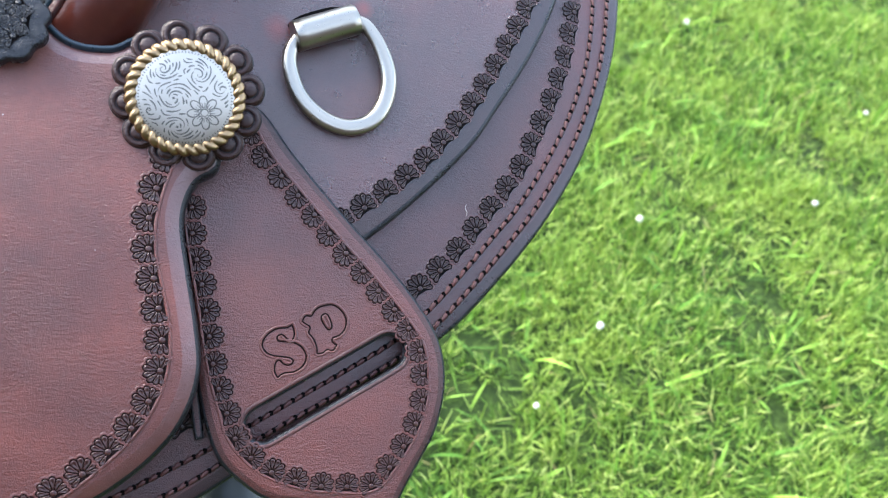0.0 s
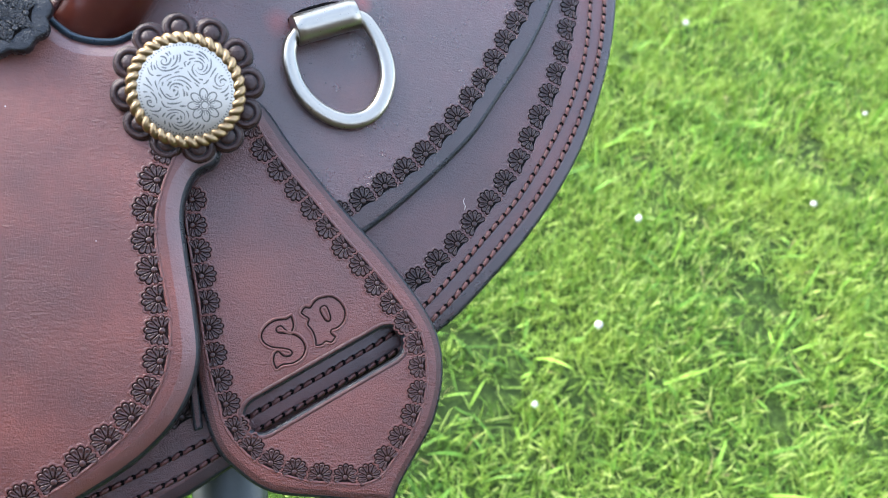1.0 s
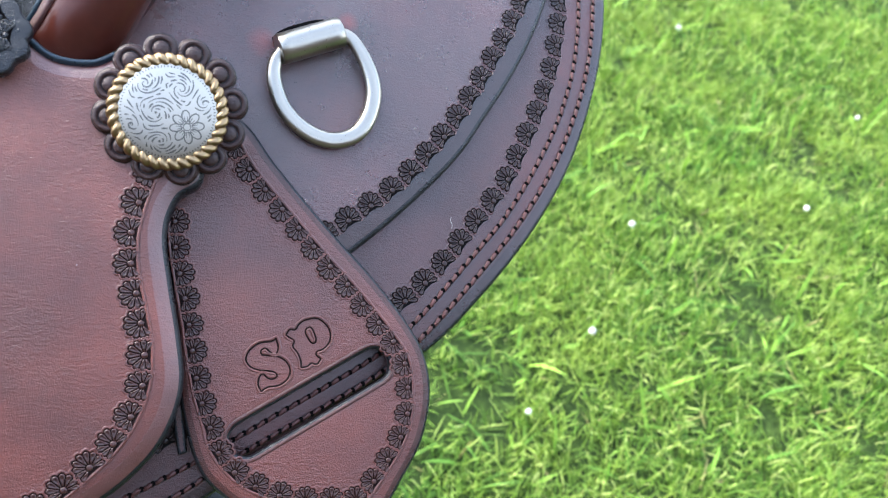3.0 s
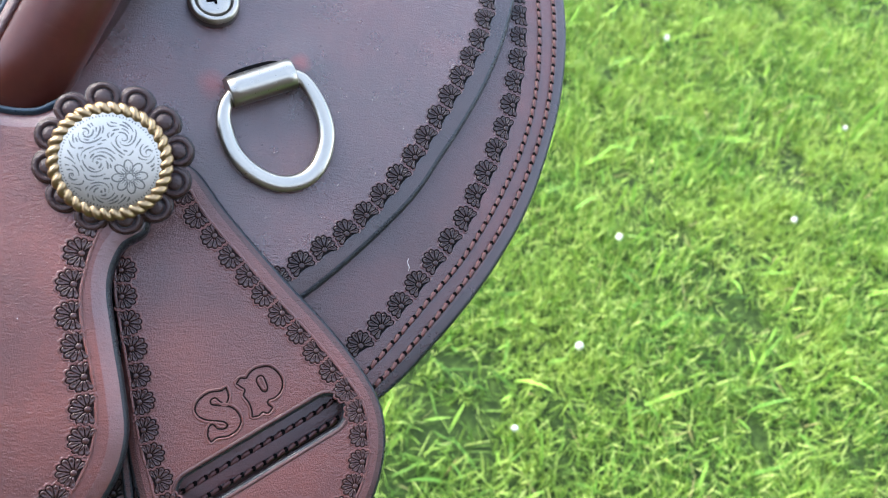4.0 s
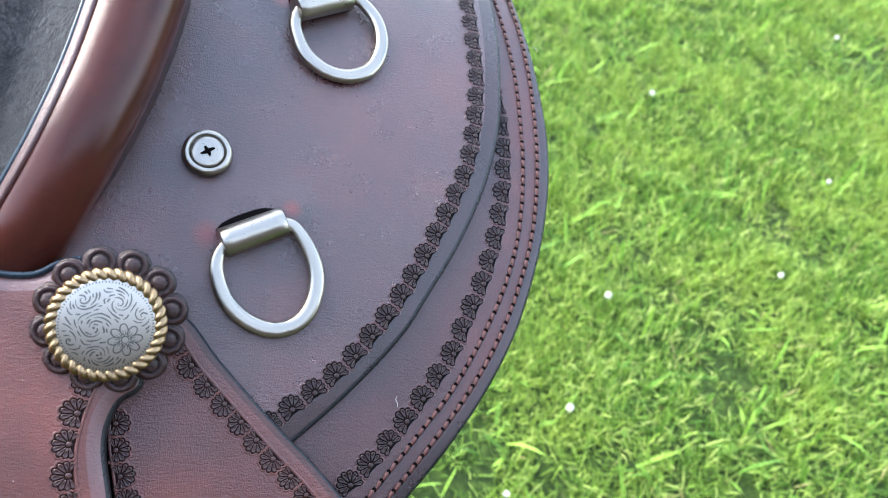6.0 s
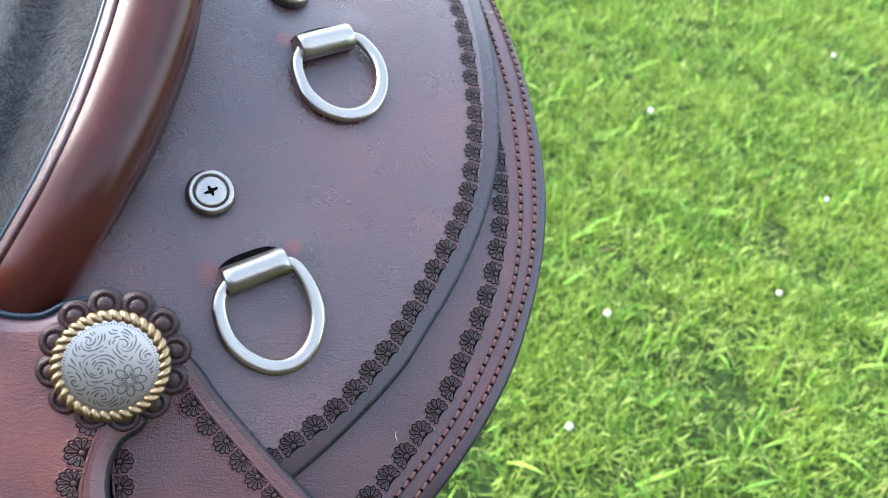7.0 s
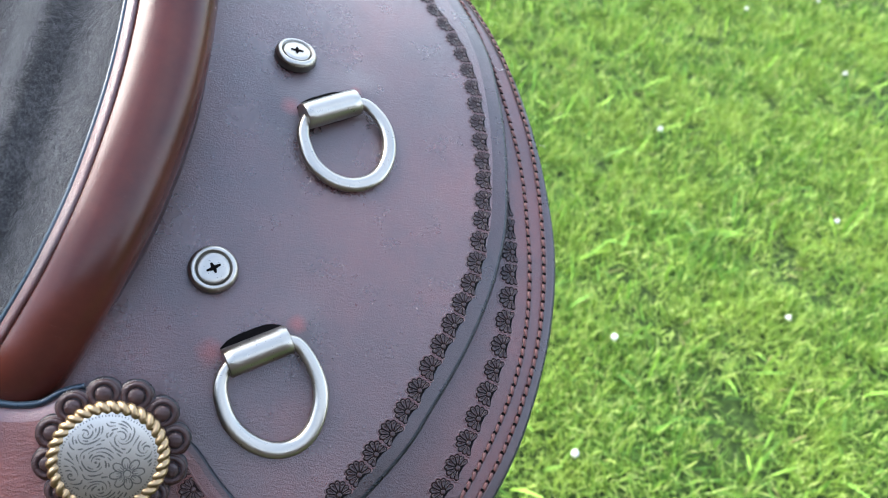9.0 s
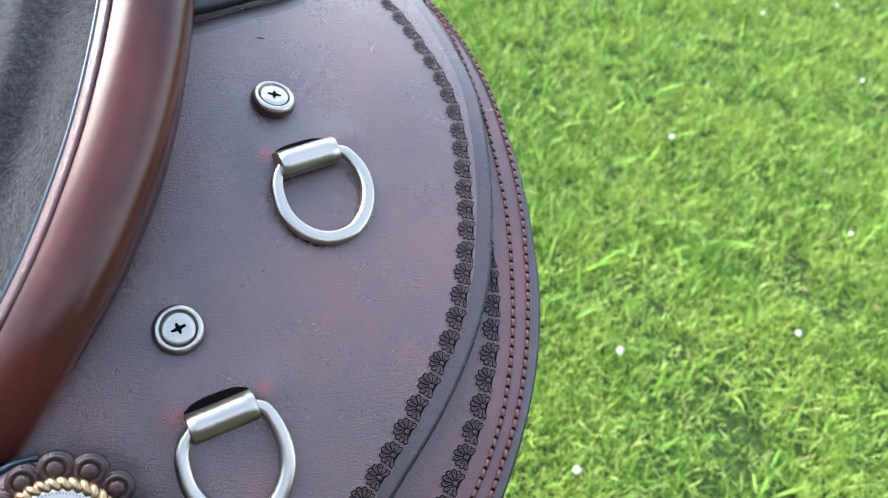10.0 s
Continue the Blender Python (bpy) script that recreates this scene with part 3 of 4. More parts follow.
# ---- stamped borders
def stamp_mesh(name, petal_mat, bed_mat, lip_mat):
    """A fan of eight hollow petals round a small boss, on a scalloped bed whose dark colour paints the recess's shade.
    Metres; the boss lies at the origin, y into the leather.
    """
    bits = []
    count = 9
    angles = [radians(-22 + 224 * i / (count - 1)) for i in range(count)]
    reach = [0.0046 + 0.0007 * max(0.0, math.sin(a)) for a in angles]
    rim = []
    for a, L in zip(angles, reach):
        for t in (-0.22, -0.13, 0.0, 0.13, 0.22):
            k = 1.10 - 3.0 * t * t
            rim.append((L * k * math.cos(a + t), L * k * math.sin(a + t), 0.00006))
    rim += [(-0.0016, -0.0018, 0.00006), (0.0016, -0.0018, 0.00006)]
    bed = [(0, 0.0006, 0.00003)] + rim
    fan = [p for p in rim[:-2]]
    lip = [(x * k, y * k, h) for k, h in ((1.0, 0.00006), (1.05, 0.00030), (1.15, 0.0)) for x, y, _ in fan]
    m_ = len(fan)
    bits.append((lip, [(k * m_ + i, k * m_ + i + 1, (k + 1) * m_ + i + 1, (k + 1) * m_ + i) for k in (0, 1) for i in range(m_ - 1)], 2))
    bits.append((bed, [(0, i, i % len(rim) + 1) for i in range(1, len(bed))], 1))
    for a, L in zip(angles, reach):
        d, s = Vector((math.cos(a), math.sin(a), 0)), Vector((-math.sin(a), math.cos(a), 0))
        wide = L * 0.172
        shape = [(0.26, 0.20), (0.55, 0.58), (0.80, 0.98), (0.93, 0.84), (1.0, 0.34), (1.0, -0.34), (0.93, -0.84), (0.80, -0.98), (0.55, -0.58), (0.26, -0.20)]
        mid = d * L * 0.72
        V_ = []
        for scale, h in ((1.0, 0.00004), (0.92, 0.00032), (0.66, 0.00042), (0.46, 0.00016)):
            V_ += [mid + (d * L * f + s * wide * g - mid) * scale + Vector((0, 0, h)) for f, g in shape]
        n = len(shape)
        F_ = [(k * n + i, k * n + (i + 1) % n, (k + 1) * n + (i + 1) % n, (k + 1) * n + i) for k in range(3) for i in range(n)]
        bits.append((V_, F_ + [tuple(3 * n + i for i in range(n))], 0))
    n, V_ = 10, []
    for r, h in ((0.00105, 0.00005), (0.00095, 0.00034), (0.0006, 0.00045)):
        V_ += [(r * math.cos(2 * math.pi * i / n), r * math.sin(2 * math.pi * i / n), h) for i in range(n)]
    F_ = [(k * n + i, k * n + (i + 1) % n, (k + 1) * n + (i + 1) % n, (k + 1) * n + i) for k in range(2) for i in range(n)]
    bits.append((V_, F_ + [tuple(2 * n + i for i in range(n))], 0))
    v, f, i = grow(bits)
    me = mesh_of(name, v, f, [petal_mat, bed_mat, lip_mat], i)
    bm = bmesh.new()
    bm.from_mesh(me)
    bmesh.ops.recalc_face_normals(bm, faces=bm.faces)
    for face in bm.faces:
        if face.material_index > 0 and face.normal.z < 0:
            face.normal_flip()
    bm.to_mesh(me)
    bm.free()
    return me


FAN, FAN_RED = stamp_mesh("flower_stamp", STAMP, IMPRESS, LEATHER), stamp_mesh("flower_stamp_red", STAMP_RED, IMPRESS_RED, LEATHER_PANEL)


def border(owner, me, line, pitch, top, side, size=1.0):
    """Stamps at an even pitch along a line, their petals towards that side (1: to the left of its run)."""
    rng = random.Random(7)
    pts = spline(line, pitch)
    for i, (u, v) in enumerate(pts):
        a, b = pts[max(i - 1, 0)], pts[min(i + 1, len(pts) - 1)]
        t = math.degrees(math.atan2(b[1] - a[1], b[0] - a[0])) + (0 if side > 0 else 180) + rng.uniform(-4, 4)
        part("flower_stamp", me, owner, "", seat_frame(u + rng.uniform(-0.25, 0.25), v + rng.uniform(-0.25, 0.25), top, t) @ Matrix.Scale(size * rng.uniform(0.97, 1.03), 4))


JOCKEY_ROW = [(-26.2, -34.5), (-18.4, -27.8), (-2.6, -13.7), (11.3, 2.6), (22.4, 20.4), (31.4, 38.3), (40.4, 57.8), (47.9, 77.6), (51.8, 99.0), (53.2, 121.2), (52.6, 142.0), (51.0, 164.0), (47.8, 185.3), (42.4, 204.0), (32.3, 222.7), (18.2, 246.2), (8, 256)]
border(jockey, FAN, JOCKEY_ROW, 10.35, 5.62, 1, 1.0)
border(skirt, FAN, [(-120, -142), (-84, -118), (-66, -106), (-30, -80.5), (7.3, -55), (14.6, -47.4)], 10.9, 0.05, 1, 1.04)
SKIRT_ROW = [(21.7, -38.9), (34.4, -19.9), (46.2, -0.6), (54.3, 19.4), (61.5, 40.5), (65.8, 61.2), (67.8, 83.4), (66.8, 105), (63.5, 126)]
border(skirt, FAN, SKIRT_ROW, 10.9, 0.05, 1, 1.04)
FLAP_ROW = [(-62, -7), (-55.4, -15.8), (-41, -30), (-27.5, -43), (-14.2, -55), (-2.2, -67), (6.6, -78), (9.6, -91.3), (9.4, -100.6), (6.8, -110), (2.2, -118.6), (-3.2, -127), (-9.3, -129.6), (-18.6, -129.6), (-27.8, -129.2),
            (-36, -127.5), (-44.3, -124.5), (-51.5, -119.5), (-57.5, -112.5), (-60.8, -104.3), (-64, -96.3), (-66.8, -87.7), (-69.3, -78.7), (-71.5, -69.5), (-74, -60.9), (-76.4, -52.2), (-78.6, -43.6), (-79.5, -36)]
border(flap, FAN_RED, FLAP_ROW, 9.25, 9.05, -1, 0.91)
PANEL_ROW = [(-88.6, -23.8), (-91, -33.5), (-92.3, -45), (-90.9, -56.4), (-87.6, -66.9), (-84.7, -76.8), (-83, -86.8), (-83.6, -97), (-86.7, -106.7), (-92.2, -115.7), (-98.9, -123.3), (-106.3, -130.4), (-114, -136.2), (-128, -145)]


def panel_top(u, v):
    return 20.35 - 1.9 * math.exp(-(gap(PANEL, np.array([(u, v)]))[0] / 4.2) ** 2 * 1.2)


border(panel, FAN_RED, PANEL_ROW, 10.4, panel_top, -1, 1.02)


def crease(owner, line, off, top, mat):
    """The faint proud line that a creasing iron leaves between the stamps and the plain rim."""
    pts = spline(line, 1.2)
    t = np.gradient(pts, axis=0)
    t /= np.linalg.norm(t, axis=1)[:, None]
    pts = pts + np.stack([-t[:, 1], t[:, 0]], 1) * off
    path = [at(u, v, top(u, v) if callable(top) else top) for u, v in pts]
    part("border_crease", sweep("border_crease", path, oval(0.00055, 0.00026, 8), mat), owner, "fine raised crease beside the stamps")


crease(panel, PANEL_ROW, 2.3, panel_top, LEATHER_PANEL)
crease(flap, FLAP_ROW, 2.1, 9.0, LEATHER_RED)


# ---- stitching
def stitch_mesh():
    """One slanting stitch of twisted thread and the needle hole at its end. Metres, along x."""
    V_, F_ = [], []
    n, k = 8, 7
    for i in range(n):
        s = i / (n - 1)
        x = (s - 0.5) * 0.0038
        r = 0.00088 * (0.45 + 0.55 * math.sin(math.pi * min(max(s, 0.06), 0.94)) ** 0.5)
        z = 0.00030 * math.sin(math.pi * s) - 0.0001
        y = (s - 0.5) * 0.0006
        for j in range(k):
            a = 2 * math.pi * j / k
            rr = r * (1 + 0.16 * math.cos(2 * a + 9 * s))
            V_.append((x, y + rr * math.cos(a), z + rr * 0.6 * math.sin(a)))
    for i in range(n - 1):
        for j in range(k):
            F_.append((i * k + j, (i + 1) * k + j, (i + 1) * k + (j + 1) % k, i * k + (j + 1) % k))
    hole = [(0.00218 + 0.00085 * math.cos(a), 0.0002 + 0.0010 * math.sin(a), 0.0003) for a in np.linspace(0, 2 * math.pi, 8, endpoint=False)]
    v, f, i = grow([(V_, F_, 0), (hole, [tuple(range(8))], 1)])
    me = mesh_of("stitch", v, f, [THREAD, HOLE], i)
    return me


STITCH = stitch_mesh()


def seam(owner, line, pitch, top, groove=True, lift=None):
    rng = random.Random(3)
    pts = spline(line, pitch)
    if groove:
        dense = spline(line, 2.0)
        path = [at(u, v, top + 0.02) for u, v in dense]
        part("stitch_groove", sweep("stitch_groove", path, [(-0.0009, 0.0), (-0.0006, 0.00012), (0.0006, 0.00012), (0.0009, 0.0)], EDGE), owner, "dark creased stitching groove")
    for i, (u, v) in enumerate(pts):
        a, b = pts[max(i - 1, 0)], pts[min(i + 1, len(pts) - 1)]
        t = math.degrees(math.atan2(b[1] - a[1], b[0] - a[0]))
        part("stitch", STITCH, owner, "", seat_frame(u, v, top + 0.1, t + rng.uniform(-3, 3)) @ Matrix.Diagonal((rng.uniform(0.92, 1.05), 1, rng.uniform(0.9, 1.15), 1)))


SEAM_OUT = [(-118, -157), (-76, -134.6), (-59.4, -123.6), (-43, -111.6), (0.7, -82.5), (15.9, -67.3), (27.3, -53.3), (40, -36.3), (52.2, -18.5), (63.6, 2.1), (73.1, 25.8), (80.2, 53.3), (83.3, 85), (82.6, 121), (80, 151), (75.2, 178.3), (67.2, 211), (53, 245), (32, 274), (5, 290)]
SEAM_IN = [(-120, -151), (-89, -133.5), (-64, -118.6), (-48.3, -108), (-2.1, -76.6), (12, -62.2), (21.2, -50.6), (33.8, -33.6), (45.9, -16.7), (57.6, 5), (67.6, 28.9), (73.7, 53), (76.2, 82), (75.6, 109), (73.6, 137.5), (68.6, 168.1), (60.6, 205), (44, 255), (22, 278)]
seam(skirt, SEAM_OUT, 4.35, 0.0)
seam(skirt, SEAM_IN, 4.35, 0.0)


# ---- maker's stamp
def pressed_letter(char, loops, u, v, turn):
    """A western letter with forked ends: a dark line that paints the shade of its pressed outline, with a faintly proud
    lip. Loops in millimetres round the letter's middle; a corner is given twice.
    """
    c, n = math.cos(radians(turn)), math.sin(radians(turn))
    for name, off, a, b, mat in (("pressed_letter", 0.0, 0.00034, 0.00026, IMPRESS_RED), ("letter_lip", -0.66, 0.00046, 0.00034, LEATHER_RED)):
        for loop in loops:
            pts = inward(spline(loop, 0.45, True), off * (1 if len(loop) > 9 else -1))
            path = [at(u + x * c - y * n, v + x * n + y * c, 9.0) for x, y in pts]
            part(name, sweep(name, path, oval(a, b, 8), mat, closed=True), flap, "letter " + char + " pressed into the leather" if off == 0 and len(loop) > 9 else "")


pressed_letter("S", [[(4.5, 8.5), (4.5, 8.5), (2.6, 7.9), (-1.2, 8.6), (-5.1, 7.4), (-7.4, 4.8), (-6.9, 1.9), (-4.5, -0.3), (-1.5, -1.6), (0.8, -2.9), (1.4, -4.3), (-0.2, -5.0), (-2.1, -4.1), (-3.1, -2.2), (-4.7, -2.8), (-5.8, -5.4), (-5.4, -8.0), (-5.4, -8.0),
                      (-3.1, -7.2), (0.8, -7.8), (4.3, -6.7), (6.2, -4.1), (5.8, -0.8), (3.8, 1.8), (0.9, 3.2), (-1.7, 4.4), (-1.6, 5.9), (0.1, 6.2), (1.3, 4.3), (2.9, 3.1), (4.4, 5.0)]], -41.8, -83.0, 22)
pressed_letter("P", [[(-7.4, 6.5), (-7.4, 6.5), (-5.5, 8.0), (-3.8, 7.2), (-1.8, 8.7), (0.8, 9.3), (4.8, 8.5), (7.2, 5.4), (7.8, 1.9), (6.4, -1.1), (3.7, -2.7), (1.2, -2.8), (0.6, -4.0), (1.8, -5.7), (1.8, -5.7), (-0.2, -7.1), (-2.0, -6.0), (-3.5, -6.7), (-5.9, -6.3), (-5.9, -6.3),
                      (-5.3, -3.9), (-5.5, -0.8), (-6.4, 1.9), (-5.3, 3.5), (-6.4, 5.1)], [(-0.6, 5.2), (0.8, 6.4), (2.0, 5.7), (2.3, 1.9), (1.5, 0.5), (0.2, 1.0)]], -28.0, -75.0, 24)


# ---- slot rim
rim = capsule(SLOT_A, SLOT_B, 7.6)
part("slot_crease", sweep("slot_crease", [at(u, v, 8.95) for u, v in rim], oval(0.0007, 0.0003, 8), BAND_RED, closed=True), flap, "pressed crease round the slot")

# ---- screws in cup washers
WASHER = [(0.0092, -0.001), (0.0096, 0.0012), (0.0094, 0.0030), (0.0088, 0.0044), (0.0079, 0.0051), (0.0071, 0.0050), (0.0067, 0.0042), (0.0060, 0.0036)]
HEAD = [(0.0062, 0.0030), (0.0062, 0.0043), (0.0058, 0.0048), (0.0040, 0.0049), (0.0, 0.0050)]


def screw(u, v, turn, size=1.0, tip=0.0, sink=0.0):
    m = seat_frame(u, v, 5.6 - sink, 0) @ pose(0, 0, 0, tip, 0, turn) @ Matrix.Diagonal((size, size, size * 0.85, 1))
    # darker nickel paints the shade on the washer's outer wall and inner gap
    part("cup_washer", lathe("cup_washer", WASHER, [NICKEL, HOLE, NICKEL_DARK], [2, 2, 0, 0, 0, 2, 2]), jockey, "antique nickel cup washer", m)
    part("screw_head", lathe("screw_head", HEAD, NICKEL), jockey, "cross-slotted nickel screw head", m)
    bits = []
    for turn_, L in ((0, 0.0029), (90, 0.0022)):
        a = radians(turn_ + 8)
        c, s = math.cos(a), math.sin(a)
        shape = [(-L, 0.00035), (-0.0010, 0.0006), (0.0010, 0.0008), (L, 0.0005), (L, -0.0003), (0.0010, -0.0007), (-0.0010, -0.0008), (-L, -0.0003)]
        bits.append(([(x * c - y * s, x * s + y * c, 0.0052 + 0.00002 * turn_ / 90) for x, y in shape], [tuple(range(7, -1, -1))], 0))
    v_, f_, i_ = grow(bits)
    part("cross_slot", mesh_of("cross_slot", v_, f_, HOLE, i_, False), jockey, "", m)


screw(-60.0, 66.6, 24)
screw(-37.1, 171.2, -8, 0.98, -10, 0.6)


# ---- D rings on rolled clips
def d_ring(p0, p1, bow, h0):
    """A flat D ring hanging from a rolled clip between two points of the leather; bow: the middle line of its wire."""
    p0, p1 = np.array(p0), np.array(p1)
    mid = (p0 + p1) / 2
    x = (p1 - p0) / np.linalg.norm(p1 - p0)
    y = np.array((x[1], -x[0]))
    half = np.linalg.norm(p1 - p0) / 2
    line = spline([p0 + x * 2] + list(bow) + [p1 - x * 2], 1.2)
    depth = max(float((q - mid) @ y) for q in line)
    path = []
    for u, v in line:
        far = max(0.0, min(1.0, float((np.array((u, v)) - mid) @ y) / depth))
        path.append(at(u, v, 5.6 + h0 * (1 - far) + 2.2 * far))
    prof = []
    n = len(path)
    for i in range(n):
        s = i / (n - 1)
        w = 0.0022 + 0.0010 * math.sin(math.pi * s) ** 0.6
        prof.append(oval(w, 0.0021, 24, 2.15))
    ring = part("d_ring", sweep("d_ring", path, prof, NICKEL), saddle, "brushed nickel D ring hanging against the leather")
    # the rolled clip
    ends = [mid + x * half * s for s in (-1, -0.96, -0.7, -0.35, 0, 0.35, 0.7, 0.96, 1)]
    c_path = [at(u, v, 5.6 + h0 + 0.3) for u, v in ends]
    cyl = oval(0.0058, 0.0054, 32)
    prof = [[(a * k, b * k) for a, b in cyl] for k in (0.92, 1, 1, 1, 1, 1, 1, 1, 0.92)]
    part("clip", sweep("clip", c_path, prof, NICKEL), ring, "rolled nickel clip")
    # a black oval stands for the shade where the clip enters the leather
    back = [mid + x * half * s * 0.96 - y * 5.0 for s in np.linspace(-1, 1, 9)]
    t_path = [at(u, v, 6.6) for u, v in back]
    fade = [[(a * k, b * k) for a, b in oval(0.0043, 0.0024, 14)] for k in (0.45, 0.8, 0.95, 1, 1, 1, 0.95, 0.8, 0.45)]
    part("slit_shade", sweep("slit_shade", t_path, fade, HOLE), ring, "black shape for the shade in the slit behind the clip")


d_ring((-51.0, 30.6), (-28.8, 42.2), [(-51.8, 26), (-51.4, 19), (-46.8, 9.5), (-38.5, 3), (-28.7, 0.7), (-20, 4), (-15.2, 11.5), (-14.2, 22), (-18, 32), (-25, 40.5)], 5.2)
d_ring((-31.6, 137.8), (-9.2, 150.6), [(-31.4, 133), (-30.6, 126.5), (-26, 117.5), (-17.5, 111.6), (-7.8, 110.8), (1, 115.4), (5.6, 123.5), (6.4, 133.5), (3, 143), (-4.5, 150)], 5.0)

# ---- rosette and concho
CONCHO = seat_frame(-84.9, -4.0, 24.6, 0) @ pose(0, 0, 0, 12, 0, 0)
LOBES = 12


def rosette():
    n = 240
    outline = []
    for i in range(n):
        a = 2 * math.pi * i / n
        c = abs(math.sin(a * LOBES / 2))
        outline.append((0.0226 + 0.0040 * c ** 0.55, a))
    rings = []
    for scale, h in ((0.97, -0.0035), (1.0, -0.0025), (1.0, -0.0008), (0.985, 0.0), (0.7, 0.0008)):
        rings.append([(r * scale * math.cos(a), r * scale * math.sin(a), h) for r, a in outline])
    V_ = [p for r in rings for p in r]
    F_ = [(k * n + i, k * n + (i + 1) % n, (k + 1) * n + (i + 1) % n, (k + 1) * n + i) for k in range(len(rings) - 1) for i in range(n)]
    I_ = [1] * (3 * n) + [0] * n
    F_.append(tuple(4 * n + i for i in range(n)))
    F_.append(tuple(range(n))[::-1])
    return mesh_of("rosette", V_, F_, [ROSETTE, EDGE], I_ + [0, 1])


ROSE = CONCHO @ pose(0.0005, 0.0010, 0) @ Matrix.Scale(0.95, 4)
ros = part("rosette", rosette(), saddle, "dark scalloped leather rosette under the concho", ROSE)
n_, t_ = 28, 8
LOOP = mesh_of("lobe_ring", [((0.0042 + 0.0011 * math.cos(b)) * math.cos(a), (0.0042 + 0.0011 * math.cos(b)) * math.sin(a), 0.0009 * math.sin(b)) for a in np.linspace(0, 2 * math.pi, n_, endpoint=False) for b in np.linspace(0, 2 * math.pi, t_, endpoint=False)],
               [(i * t_ + j, ((i + 1) % n_) * t_ + j, ((i + 1) % n_) * t_ + (j + 1) % t_, i * t_ + (j + 1) % t_) for i in range(n_) for j in range(t_)], ROSETTE)
BOSS = lathe("lobe_boss", [(0.0029, 0.0), (0.0028, 0.0009), (0.0023, 0.0014), (0.0012, 0.0017), (0.0, 0.0018)], ROSETTE, n=18)
PIT = lathe("lobe_pit", [(0.0036, 0.0002), (0.0, 0.0002)], EDGE, n=18)
for i in range(LOBES):
    a = 360 / LOBES * (i + 0.5)
    m = ROSE @ pose(0.0209 * math.cos(radians(a)), 0.0209 * math.sin(radians(a)), 0.0004)
    part("lobe_ring", LOOP, ros, "", m)
    part("lobe_boss", BOSS, ros, "", m)
    part("lobe_pit", PIT, ros, "", m)


def dome(r):
    """The height of the concho's face at that radius."""
    return 0.0046 + 0.0028 * math.sqrt(max(0.0, 1 - (r / 0.0172) ** 2))


concho = part("concho", lathe("concho", [(0.0172, 0.0005), (0.0172, 0.0030)] + [(r, dome(r)) for r in (0.0155, 0.0150, 0.0140, 0.0125, 0.0105, 0.008, 0.005, 0.002, 0.0)], SILVER, n=64), saddle, "domed silver concho engraved with scrolls and a flower", CONCHO)
K, P_, Q_ = 34, 408, 18
rope = [((0.0168 + rr * math.cos(b)) * math.cos(a), (0.0168 + rr * math.cos(b)) * math.sin(a), 0.0042 + rr * math.sin(b))
        for a in np.linspace(0, 2 * math.pi, P_, endpoint=False) for b in np.linspace(0, 2 * math.pi, Q_, endpoint=False)
        for rr in [0.00115 + 0.00135 * abs(math.cos((K * a + 2 * b) / 2)) ** 0.5]]
part("rope_edge", mesh_of("rope_edge", rope, [(i * Q_ + j, ((i + 1) % P_) * Q_ + j, ((i + 1) % P_) * Q_ + (j + 1) % Q_, i * Q_ + (j + 1) % Q_) for i in range(P_) for j in range(Q_)], BRASS), concho, "twisted brass rope edge", CONCHO)


